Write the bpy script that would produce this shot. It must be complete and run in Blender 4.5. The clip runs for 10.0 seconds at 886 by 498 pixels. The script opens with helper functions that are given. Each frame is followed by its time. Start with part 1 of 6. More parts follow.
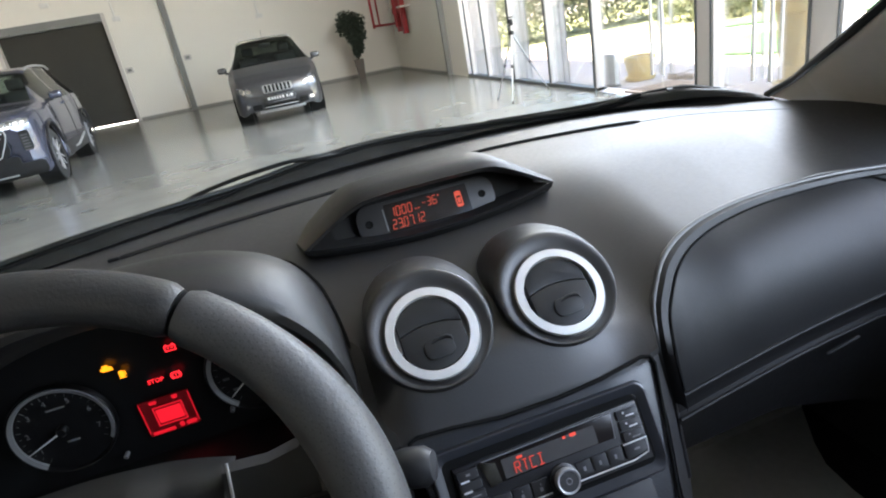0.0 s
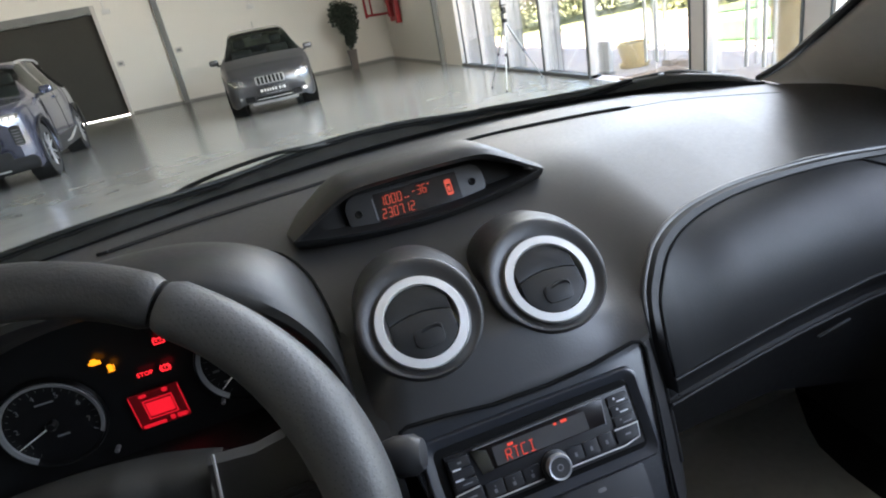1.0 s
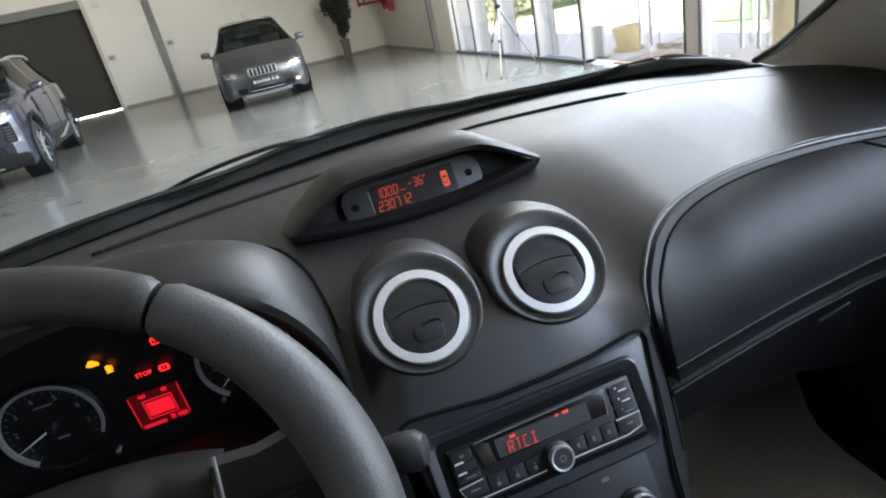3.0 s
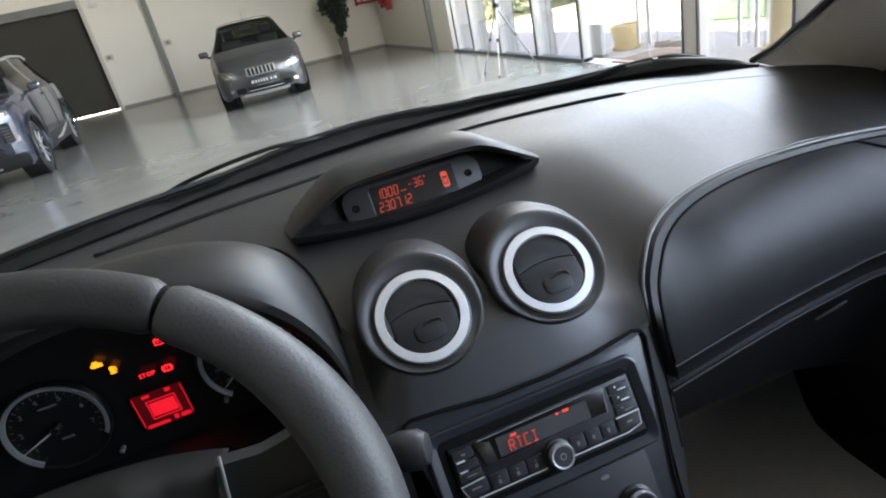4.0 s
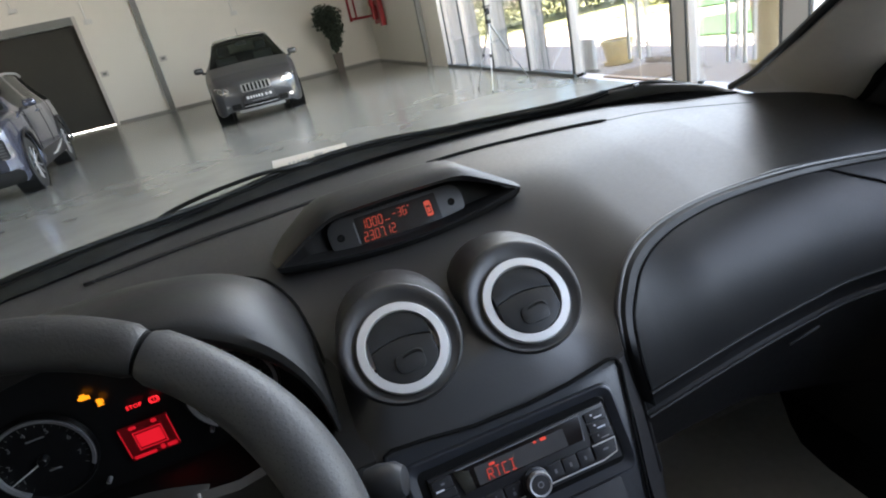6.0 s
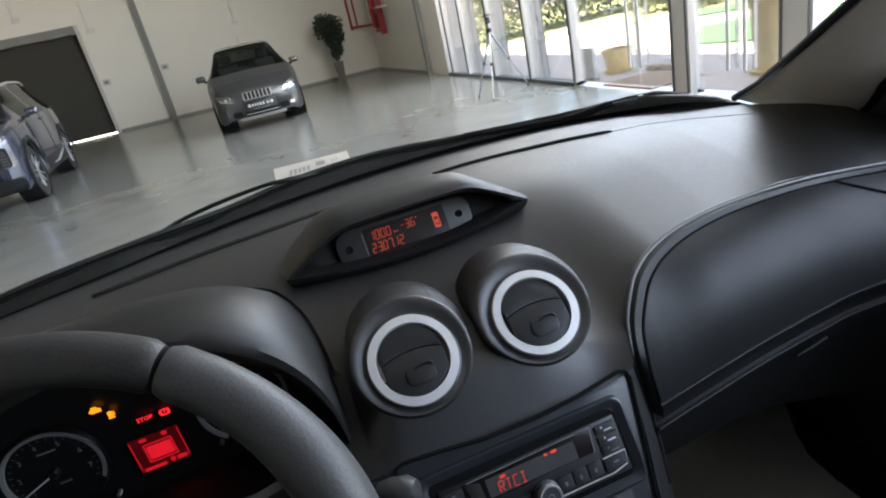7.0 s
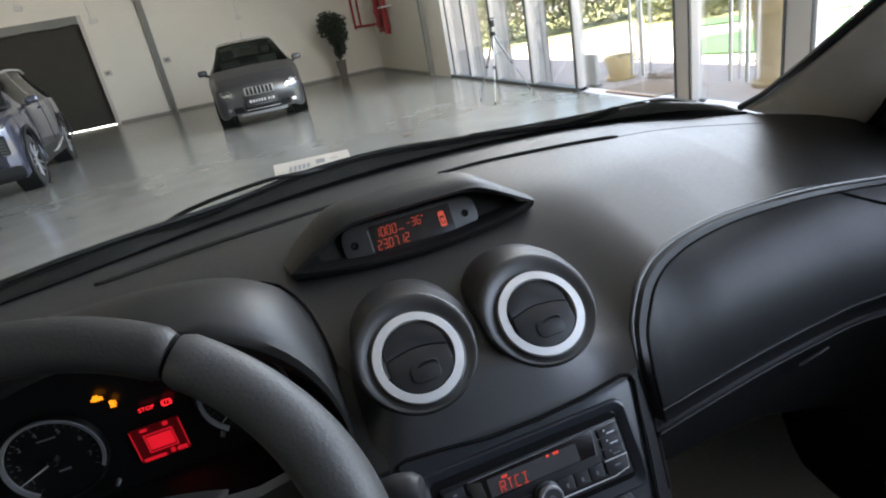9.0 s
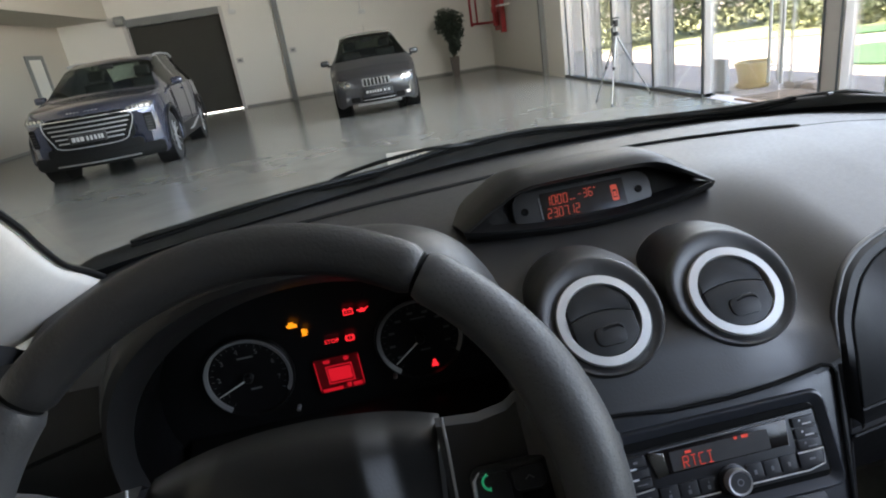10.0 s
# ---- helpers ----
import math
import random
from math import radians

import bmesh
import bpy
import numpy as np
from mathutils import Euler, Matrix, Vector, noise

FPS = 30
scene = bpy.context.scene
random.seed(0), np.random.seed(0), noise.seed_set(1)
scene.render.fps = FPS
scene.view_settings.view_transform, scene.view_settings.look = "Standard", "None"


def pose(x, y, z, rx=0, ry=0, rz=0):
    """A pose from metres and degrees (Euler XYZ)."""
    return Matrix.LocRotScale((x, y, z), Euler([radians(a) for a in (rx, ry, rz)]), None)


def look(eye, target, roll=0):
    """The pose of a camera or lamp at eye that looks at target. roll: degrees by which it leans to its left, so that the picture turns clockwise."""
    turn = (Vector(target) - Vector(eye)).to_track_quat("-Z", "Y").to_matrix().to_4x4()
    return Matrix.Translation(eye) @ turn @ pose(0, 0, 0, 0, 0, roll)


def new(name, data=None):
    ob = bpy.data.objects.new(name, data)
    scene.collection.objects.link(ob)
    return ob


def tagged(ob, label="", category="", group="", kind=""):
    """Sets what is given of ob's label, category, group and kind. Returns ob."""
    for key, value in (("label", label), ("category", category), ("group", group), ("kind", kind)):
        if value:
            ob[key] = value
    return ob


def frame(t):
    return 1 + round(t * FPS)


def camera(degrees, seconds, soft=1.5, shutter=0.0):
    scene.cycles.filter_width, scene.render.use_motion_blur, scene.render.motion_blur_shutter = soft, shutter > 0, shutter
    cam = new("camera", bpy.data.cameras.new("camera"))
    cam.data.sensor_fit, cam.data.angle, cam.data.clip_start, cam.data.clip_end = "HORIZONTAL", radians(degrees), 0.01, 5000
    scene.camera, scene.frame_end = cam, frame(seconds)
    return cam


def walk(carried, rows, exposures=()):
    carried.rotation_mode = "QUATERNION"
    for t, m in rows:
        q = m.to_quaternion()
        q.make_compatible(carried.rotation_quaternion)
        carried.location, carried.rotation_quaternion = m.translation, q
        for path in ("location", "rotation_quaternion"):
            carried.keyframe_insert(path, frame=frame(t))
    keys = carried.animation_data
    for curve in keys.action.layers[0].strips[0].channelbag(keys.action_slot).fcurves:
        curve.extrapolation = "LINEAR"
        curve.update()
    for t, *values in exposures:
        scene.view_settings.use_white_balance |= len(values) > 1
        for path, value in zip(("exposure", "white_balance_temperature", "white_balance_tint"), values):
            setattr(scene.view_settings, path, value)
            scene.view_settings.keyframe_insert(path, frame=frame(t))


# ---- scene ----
cam = camera(74.9, 10.0, soft=2.0)
PATH = [
    (0, (0.0000, 0.0000, 1.2000), (0.4047, 1.8177, 0.4705), -10.490),
    (0.5, (0.0022, -0.0002, 1.2010), (0.4083, 1.8102, 0.4545), -10.917),
    (1, (0.0078, 0.0003, 1.1950), (0.4149, 1.8044, 0.4336), -11.249),
    (1.5, (0.0068, 0.0047, 1.1930), (0.4118, 1.8041, 0.4196), -11.623),
    (2, (0.0058, 0.0043, 1.1990), (0.4086, 1.7995, 0.4149), -12.052),
    (2.5, (0.0102, 0.0065, 1.1966), (0.4120, 1.7982, 0.4039), -12.351),
    (4, (0.0075, 0.0028, 1.2013), (0.4138, 1.7891, 0.3988), -12.659),
    (4.5, (-0.0052, -0.0047, 1.2094), (0.4080, 1.7848, 0.4175), -12.646),
    (5, (0.0021, -0.0084, 1.2270), (0.4215, 1.7834, 0.4437), -12.744),
    (5.5, (0.0199, -0.0114, 1.2235), (0.4468, 1.7832, 0.4507), -12.739),
    (6.8, (0.0285, -0.0095, 1.2263), (0.4658, 1.7915, 0.4745), -12.801),
    (7, (0.0177, -0.0090, 1.2324), (0.4559, 1.7950, 0.4882), -12.754),
    (7.5, (0.0186, -0.0069, 1.2298), (0.4584, 1.7988, 0.4909), -12.784),
    (8, (0.0193, -0.0054, 1.2261), (0.4596, 1.8020, 0.4916), -12.872),
    (8.5, (0.0231, -0.0028, 1.2223), (0.4604, 1.8087, 0.4963), -12.466),
    (8.8, (0.0189, -0.0037, 1.2225), (0.4648, 1.8045, 0.4935), -11.693),
    (9, (0.0053, -0.0064, 1.2312), (0.4566, 1.7957, 0.4904), -10.868),
    (9.2, (-0.0402, -0.0087, 1.2455), (0.4101, 1.7907, 0.4975), -10.524),
    (9.3, (-0.0592, -0.0074, 1.2430), (0.3912, 1.7911, 0.4928), -10.296),
    (9.4, (-0.0814, 0.0005, 1.2357), (0.3640, 1.7996, 0.4841), -10.109),
    (9.5, (-0.1009, 0.0107, 1.2255), (0.3203, 1.8153, 0.4731), -9.836),
    (9.6, (-0.1139, 0.0182, 1.2146), (0.2672, 1.8369, 0.4656), -9.983),
    (9.7, (-0.1225, 0.0271, 1.2048), (0.2197, 1.8557, 0.4656), -9.755),
    (9.8, (-0.1233, 0.0246, 1.2007), (0.1691, 1.8655, 0.4758), -9.522),
    (10, (-0.1047, 0.0002, 1.2063), (0.0417, 1.8717, 0.5163), -9.032),
]
walk(cam, [(t, look(eye, target, roll)) for t, eye, target, roll in PATH], [(0.0, 4.12), (0.5, 4.08), (1.0, 3.99), (2.0, 3.99), (4.0, 3.94), (5.5, 3.76), (7.0, 3.57), (9.3, 3.57), (10.0, 3.40)])
SKYLIGHT, FARLIGHT = 33.0, 9.0

# World, sun and large lights
world = bpy.data.worlds.new("sky")
scene.world = world
world.use_nodes = True
wn = world.node_tree
sky = wn.nodes.new("ShaderNodeTexSky")
sky.sky_type, sky.sun_disc = "NISHITA", False
sky.sun_elevation, sky.sun_rotation = radians(69), radians(-53)
wn.links.new(sky.outputs[0], wn.nodes["Background"].inputs[0])
wn.nodes["Background"].inputs[1].default_value = 0.15
sun = new("sun", bpy.data.lights.new("sun", "SUN"))
sun.data.energy, sun.data.angle, sun.data.color = 5.0, radians(0.5), (1.0, 0.95, 0.87)
sun.matrix_world = look((-4, 3, 13), (0, 0, 0))


def area_lamp(name, w, h, power, m, colour=(1, 1, 1)):
    lamp = new(name, bpy.data.lights.new(name, "AREA"))
    lamp.data.shape, lamp.data.size, lamp.data.size_y, lamp.data.energy, lamp.data.color = "RECTANGLE", w, h, power, colour
    lamp.matrix_world = m
    return lamp


# added lamps along the glass front stand in for the sky's light
area_lamp("sky_fill_lamp", 10.2, 2.2, SKYLIGHT * 1.38, look((3.82, 6.45, 3.3), (0.0, 6.45, 0.6)), (0.98, 0.985, 0.965))
area_lamp("sky_fill_lamp", 8.0, 3.2, SKYLIGHT, look((3.82, -2.5, 2.1), (-2.5, -2.5, 1.0)), (0.99, 0.965, 0.97))

# added warm lamp high beside the fins, aimed to brighten the far wall
area_lamp("sky_fill_lamp", 4.6, 1.5, FARLIGHT, look((3.80, 9.3, 4.1), (-3.0, 17.0, 1.2)), (1.0, 0.94, 0.83))


# ---------------------------------------------------------------- materials
def pmat(name, colour, rough=0.5, metal=0.0, vary=0.15, scale=4.0, grain=0.0, grain_scale=300.0, rvary=0.1, fine=60.0, spec=0.5, coat=0.0):
    m = bpy.data.materials.new(name)
    m.use_nodes = True
    nt = m.node_tree
    b = nt.nodes["Principled BSDF"]
    b.inputs["Metallic"].default_value = metal
    b.inputs["Specular IOR Level"].default_value = spec
    b.inputs["Coat Weight"].default_value = coat
    co = nt.nodes.new("ShaderNodeTexCoord")
    n1 = nt.nodes.new("ShaderNodeTexNoise")
    n1.inputs["Scale"].default_value, n1.inputs["Detail"].default_value = scale, 5
    n2 = nt.nodes.new("ShaderNodeTexNoise")
    n2.inputs["Scale"].default_value, n2.inputs["Detail"].default_value = fine, 3
    for n in (n1, n2):
        nt.links.new(co.outputs["Object"], n.inputs["Vector"])
    add = nt.nodes.new("ShaderNodeMath")
    add.operation = "ADD"
    nt.links.new(n1.outputs[0], add.inputs[0])
    nt.links.new(n2.outputs[0], add.inputs[1])
    mp = nt.nodes.new("ShaderNodeMapRange")
    mp.inputs[1].default_value, mp.inputs[2].default_value = 0.6, 1.4
    mp.inputs[3].default_value, mp.inputs[4].default_value = 1 - vary, 1 + vary
    nt.links.new(add.outputs[0], mp.inputs[0])
    mul = nt.nodes.new("ShaderNodeVectorMath")
    mul.operation = "SCALE"
    mul.inputs[0].default_value = colour
    nt.links.new(mp.outputs[0], mul.inputs["Scale"])
    nt.links.new(mul.outputs[0], b.inputs["Base Color"])
    mr = nt.nodes.new("ShaderNodeMapRange")
    mr.inputs[1].default_value, mr.inputs[2].default_value = 0.6, 1.4
    mr.inputs[3].default_value, mr.inputs[4].default_value = max(0.02, rough * (1 - rvary)), min(1, rough * (1 + rvary))
    nt.links.new(add.outputs[0], mr.inputs[0])
    nt.links.new(mr.outputs[0], b.inputs["Roughness"])
    if grain:
        g = nt.nodes.new("ShaderNodeTexNoise")
        g.inputs["Scale"].default_value, g.inputs["Detail"].default_value = grain_scale, 2
        nt.links.new(co.outputs["Object"], g.inputs["Vector"])
        bp = nt.nodes.new("ShaderNodeBump")
        bp.inputs["Strength"].default_value, bp.inputs["Distance"].default_value = grain, 0.001
        nt.links.new(g.outputs[0], bp.inputs["Height"])
        nt.links.new(bp.outputs[0], b.inputs["Normal"])
    return m


def glow(name, colour, strength):
    m = bpy.data.materials.new(name)
    m.use_nodes = True
    b = m.node_tree.nodes["Principled BSDF"]
    b.inputs["Base Color"].default_value = (*[c * 0.2 for c in colour], 1)
    b.inputs["Emission Color"].default_value = (*colour, 1)
    b.inputs["Emission Strength"].default_value = strength
    return m


def pane_mat(name, tint=(1, 1, 1), gloss=0.6, rough=0.0):
    m = bpy.data.materials.new(name)
    m.use_nodes = True
    nt = m.node_tree
    nt.nodes.remove(nt.nodes["Principled BSDF"])
    tr, gl, mx, fr = (nt.nodes.new("ShaderNode" + k) for k in ("BsdfTransparent", "BsdfGlossy", "MixShader", "Fresnel"))
    tr.inputs[0].default_value = (*tint, 1)
    gl.inputs["Roughness"].default_value = rough
    fr.inputs[0].default_value = 1.45
    sc = nt.nodes.new("ShaderNodeMath")
    sc.operation, sc.inputs[1].default_value = "MULTIPLY", gloss
    nt.links.new(fr.outputs[0], sc.inputs[0])
    nt.links.new(sc.outputs[0], mx.inputs[0])
    nt.links.new(tr.outputs[0], mx.inputs[1])
    nt.links.new(gl.outputs[0], mx.inputs[2])
    nt.links.new(mx.outputs[0], nt.nodes["Material Output"].inputs[0])
    return m


def bumped(m, kind, scale, strength, distance=0.001):
    """Adds a relief of round pits or fine ribs to a material."""
    nt = m.node_tree
    co = nt.nodes.new("ShaderNodeTexCoord")
    if kind == "pits":
        tx = nt.nodes.new("ShaderNodeTexVoronoi")
        tx.inputs["Scale"].default_value, tx.inputs["Randomness"].default_value = scale, 0.12
        cr = nt.nodes.new("ShaderNodeMapRange")
        cr.inputs[1].default_value, cr.inputs[2].default_value = 0.14, 0.3
        nt.links.new(tx.outputs[0], cr.inputs[0])
        out = cr.outputs[0]
    else:
        tx = nt.nodes.new("ShaderNodeTexChecker")
        tx.inputs["Scale"].default_value = scale
        out = tx.outputs[1]
    nt.links.new(co.outputs["Object"], tx.inputs["Vector"])
    bp = nt.nodes.new("ShaderNodeBump")
    bp.inputs["Strength"].default_value, bp.inputs["Distance"].default_value = strength, distance
    nt.links.new(out, bp.inputs["Height"])
    b = nt.nodes["Principled BSDF"]
    if b.inputs["Normal"].links:
        nt.links.new(b.inputs["Normal"].links[0].from_socket, bp.inputs["Normal"])
    nt.links.new(bp.outputs[0], b.inputs["Normal"])
    return m


M_FLOOR = pmat("polished_concrete", (0.210, 0.213, 0.198), 0.215, vary=0.16, scale=0.5, fine=2.2, rvary=0.05, spec=0.8)
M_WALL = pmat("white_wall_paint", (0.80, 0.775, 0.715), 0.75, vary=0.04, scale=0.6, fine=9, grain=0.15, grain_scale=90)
# cream toned down to offset the window lamps' strong light on this side
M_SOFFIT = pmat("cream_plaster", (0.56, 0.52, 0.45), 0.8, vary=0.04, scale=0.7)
# unseen ceiling, kept dark so that bonnets and dash reflect less light
M_CEIL = pmat("dark_grey_ceiling", (0.30, 0.30, 0.29), 0.8, vary=0.05, scale=0.5)
M_SKIRT = pmat("grey_skirting", (0.27, 0.265, 0.25), 0.6, vary=0.1)
M_SHUTTER = pmat("roller_shutter", (0.062, 0.059, 0.052), 0.9, spec=0.12, vary=0.12, scale=1.2)
M_STEELGREY = pmat("painted_grey_steel", (0.22, 0.225, 0.22), 0.5, vary=0.12, scale=2)
M_ALU = pmat("grey_white_aluminium", (0.57, 0.54, 0.515), 0.45, vary=0.05, scale=2)
M_ALUDARK = pmat("dark_glazing_gasket", (0.10, 0.11, 0.115), 0.5, vary=0.1)
M_GLASS = pane_mat("facade_glass", (0.985, 0.965, 0.94), 0.7)
M_RED = pmat("red_pipe_paint", (0.38, 0.03, 0.035), 0.45, vary=0.15)
M_WHITEPVC = pmat("white_plastic", (0.7, 0.7, 0.68), 0.5, vary=0.05)
M_PAVE = pmat("pale_paving", (0.46, 0.39, 0.335), 0.85, vary=0.12, scale=1.5, fine=14)
M_LAWN = pmat("dry_lawn", (0.36, 0.36, 0.16), 0.9, vary=0.35, scale=1.6, fine=30)
M_LAWNGREEN = pmat("green_lawn", (0.065, 0.15, 0.06), 0.9, vary=0.4, scale=2.0, fine=30)
M_LEAF = pmat("hedge_leaf", (0.23, 0.25, 0.16), 0.7, spec=0.12, vary=0.25, scale=3.0, fine=25)
M_LEAFDARK = pmat("pot_plant_leaf", (0.048, 0.066, 0.046), 0.5, vary=0.4, scale=5)
M_BARK = pmat("bark", (0.12, 0.085, 0.055), 0.9, vary=0.3, scale=12)
M_POT = pmat("yellow_glazed_clay", (0.80, 0.61, 0.28), 0.55, vary=0.12, scale=3)
M_POTGREY = pmat("grey_brown_planter", (0.12, 0.10, 0.085), 0.5, vary=0.15)
M_MAT = pmat("coir_mat", (0.29, 0.20, 0.13), 0.95, vary=0.2, scale=8, fine=120)
M_STICKER = pmat("white_floor_sticker", (0.42, 0.385, 0.34), 0.5, vary=0.06)
M_GREYINK = pmat("grey_print", (0.15, 0.155, 0.16), 0.5, vary=0.1)

M_PAINT1 = pmat("gunmetal_car_paint", (0.075, 0.076, 0.081), 0.3, metal=0.6, vary=0.02, rvary=0.02, scale=2, coat=0.7)
M_PAINT2 = pmat("blue_grey_car_paint", (0.105, 0.112, 0.158), 0.27, metal=0.65, vary=0.02, rvary=0.02, scale=2, coat=0.8)
M_CARGLASS = pane_mat("car_glass", (0.62, 0.71, 0.66), 0.9)
M_TYRE = pmat("tyre_rubber", (0.02, 0.02, 0.02), 0.8, vary=0.2, scale=9)
M_RIM = pmat("alloy_wheel", (0.5, 0.5, 0.5), 0.3, metal=0.9, vary=0.08)
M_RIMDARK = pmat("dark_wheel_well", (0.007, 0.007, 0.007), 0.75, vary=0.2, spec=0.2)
M_CHROME = pmat("chrome", (0.75, 0.76, 0.77), 0.12, metal=1.0, vary=0.03)
M_SATIN = pmat("satin_silver", (0.66, 0.66, 0.66), 0.46, metal=0.6, vary=0.04, scale=30, fine=400)
M_LAMP = pmat("headlamp_glass", (0.30, 0.31, 0.32), 0.12, metal=0.7, vary=0.2, scale=14, fine=50)
M_SPOKE = pmat("dark_alloy_spoke", (0.30, 0.30, 0.31), 0.35, metal=0.5, vary=0.08)
M_SPOKEPAD = pmat("wheel_spoke_plastic", (0.036, 0.0352, 0.035), 0.55, spec=0.25, vary=0.1)
M_GLARE = pmat("display_glare_wedge", (0.42, 0.41, 0.38), 0.12, metal=1.0, vary=0.1)
M_POTPALE = pmat("pale_clay", (0.66, 0.53, 0.29), 0.6, vary=0.1, scale=3)
M_BAR = pmat("dull_silver_bar", (0.38, 0.385, 0.39), 0.42, metal=0.3, vary=0.06, scale=6)
# faint glow standing in for window light mirrored in lamp glass
M_LAMPGLINT = glow("painted_lamp_glint", (1.0, 0.98, 0.95), 0.10)
M_PLATE = pmat("black_plate", (0.02, 0.02, 0.022), 0.35, vary=0.1)
M_PLATEINK = pmat("white_plate_print", (0.50, 0.50, 0.50), 0.5, vary=0.05)
M_BLACKTRIM = pmat("black_trim", (0.018, 0.018, 0.019), 0.45, vary=0.15, scale=8)
M_SEAT = pmat("dark_seat_cloth", (0.02, 0.022, 0.022), 0.9, vary=0.15)
M_TRIPOD = pmat("tripod_aluminium", (0.45, 0.45, 0.46), 0.35, metal=0.8, vary=0.08)

M_DASH = pmat("dash_plastic", (0.0110, 0.0105, 0.0108), 0.47, spec=0.81, vary=0.12, scale=5, grain=0.14, grain_scale=440, fine=150, rvary=0.12)
# darker copies of the dash plastic, with shade put into their colour
M_HOODSHADE = pmat("shaded_hood_plastic", (0.0096, 0.0092, 0.0089), 0.48, spec=0.42, vary=0.10, scale=5, grain=0.14, grain_scale=420, fine=150)
M_DASHSHADE = pmat("shaded_dash_plastic", (0.0077, 0.0076, 0.0077), 0.50, spec=0.27, vary=0.10, scale=5, grain=0.12, grain_scale=480, fine=150, rvary=0.12)
M_PODIN = pmat("display_surround_plastic", (0.0100, 0.0096, 0.0094), 0.65, spec=0.25, vary=0.08, grain=0.15, grain_scale=500)
M_CONSOLE = bumped(pmat("carbon_pattern_fascia", (0.016, 0.0175, 0.0215), 0.36, vary=0.08, scale=6, fine=200, spec=0.6), "ribs", 430, 0.9, 0.0012)
M_CONSMOOTH = pmat("fascia_edge_plastic", (0.024, 0.0255, 0.030), 0.32, vary=0.06, scale=8, spec=0.6)
M_RADIO = pmat("radio_face_plastic", (0.014, 0.014, 0.0155), 0.4, vary=0.12, scale=20, fine=120)
M_KNOB = pmat("knob_plastic", (0.035, 0.035, 0.037), 0.4, vary=0.1, scale=40)
M_BUTTON = pmat("radio_button", (0.020, 0.020, 0.022), 0.42, vary=0.1, scale=40)
M_BEZEL = pmat("display_bezel_plastic", (0.019, 0.0187, 0.019), 0.45, vary=0.08, scale=20, grain=0.15, grain_scale=500)
M_LCD = pmat("dark_display_window", (0.012, 0.010, 0.010), 0.16, vary=0.1, spec=0.35)
M_LCDPOD = pmat("brown_black_display_window", (0.022, 0.0195, 0.0185), 0.2, vary=0.1, spec=0.35)
M_LCDGREY = pmat("grey_lcd_window", (0.060, 0.058, 0.058), 0.25, vary=0.1)
M_SLOT = pmat("slot_plastic", (0.0055, 0.0052, 0.0048), 0.7, vary=0.1, spec=0.2)
M_VANE = pmat("vent_vane_plastic", (0.0085, 0.0086, 0.0092), 0.45, vary=0.1, scale=30, grain=0.1, grain_scale=600)
M_VISOR = pmat("glossy_visor_plastic", (0.004, 0.004, 0.004), 0.30, spec=0.3, vary=0.15, scale=20)
# near-black for real rubber, and for shade drawn into gaps
M_GAP = pmat("gap_shade_and_rubber", (0.0045, 0.0045, 0.0045), 0.85, vary=0.1, spec=0.12)
M_SEAL = pmat("windscreen_black_band", (0.004, 0.0042, 0.0045), 0.4, vary=0.2, scale=14)
M_WIPER = pmat("wiper_black", (0.0050, 0.0062, 0.0056), 0.42, vary=0.4, scale=30, spec=0.3)
M_LEATHER = pmat("black_leather", (0.023, 0.0225, 0.0225), 0.5, vary=0.12, scale=9, grain=0.4, grain_scale=350, fine=120)
M_GRIP = pmat("perforated_leather", (0.046, 0.046, 0.047), 0.5, vary=0.1, scale=9, grain=0.3, grain_scale=350, fine=120)
M_PERF = pmat("perforation_shade", (0.025, 0.025, 0.026), 0.6, vary=0.1)
M_PAD = pmat("airbag_cover", (0.0085, 0.0082, 0.0080), 0.38, spec=0.4, vary=0.1, scale=9, grain=0.1, grain_scale=450)
M_CLUSTER = pmat("instrument_face", (0.0035, 0.0035, 0.0038), 0.35, vary=0.2, scale=20)
M_DIALRING = pmat("dial_ring", (0.36, 0.36, 0.37), 0.32, metal=0.6, vary=0.1, scale=20)
M_NEEDLE = pmat("white_needle", (0.75, 0.75, 0.75), 0.5, vary=0.03)
M_MARK = pmat("dial_print", (0.13, 0.13, 0.135), 0.6, vary=0.1)
M_PILLAR = pmat("grey_beige_pillar_trim", (0.70, 0.65, 0.59), 0.75, vary=0.05, scale=8, grain=0.25, grain_scale=350)
M_ROOFLINER = pmat("headliner_cloth", (0.38, 0.37, 0.35), 0.95, vary=0.06)
M_DOORTRIM = pmat("door_trim_plastic", (0.03, 0.03, 0.031), 0.6, vary=0.1)
M_CARPET = pmat("black_carpet", (0.014, 0.014, 0.014), 0.95, vary=0.3, scale=40)
M_PAPER = pmat("grey_protective_paper", (0.60, 0.58, 0.53), 0.85, vary=0.1, scale=7, fine=60)
M_SCREEN = pane_mat("windscreen_glass", (0.965, 0.955, 0.94), 0.30)
M_ORANGE = glow("orange_segment", (1.0, 0.12, 0.055), 0.036)
M_REDTXT = glow("red_segment", (1.0, 0.08, 0.04), 0.050)
M_REDICON = glow("red_warning_light", (1.0, 0.02, 0.03), 0.14)
M_REDDIM = glow("red_backlight_dim", (0.8, 0.0, 0.012), 0.0007)
M_REDFULL = glow("red_backlight", (1.0, 0.012, 0.03), 0.045)
M_REDMID = glow("red_backlight_block", (1.0, 0.012, 0.03), 0.058)
M_AMBER = glow("amber_warning_light", (1.0, 0.30, 0.01), 0.14)
M_GREEN = glow("green_backlight", (0.03, 0.45, 0.2), 0.035)
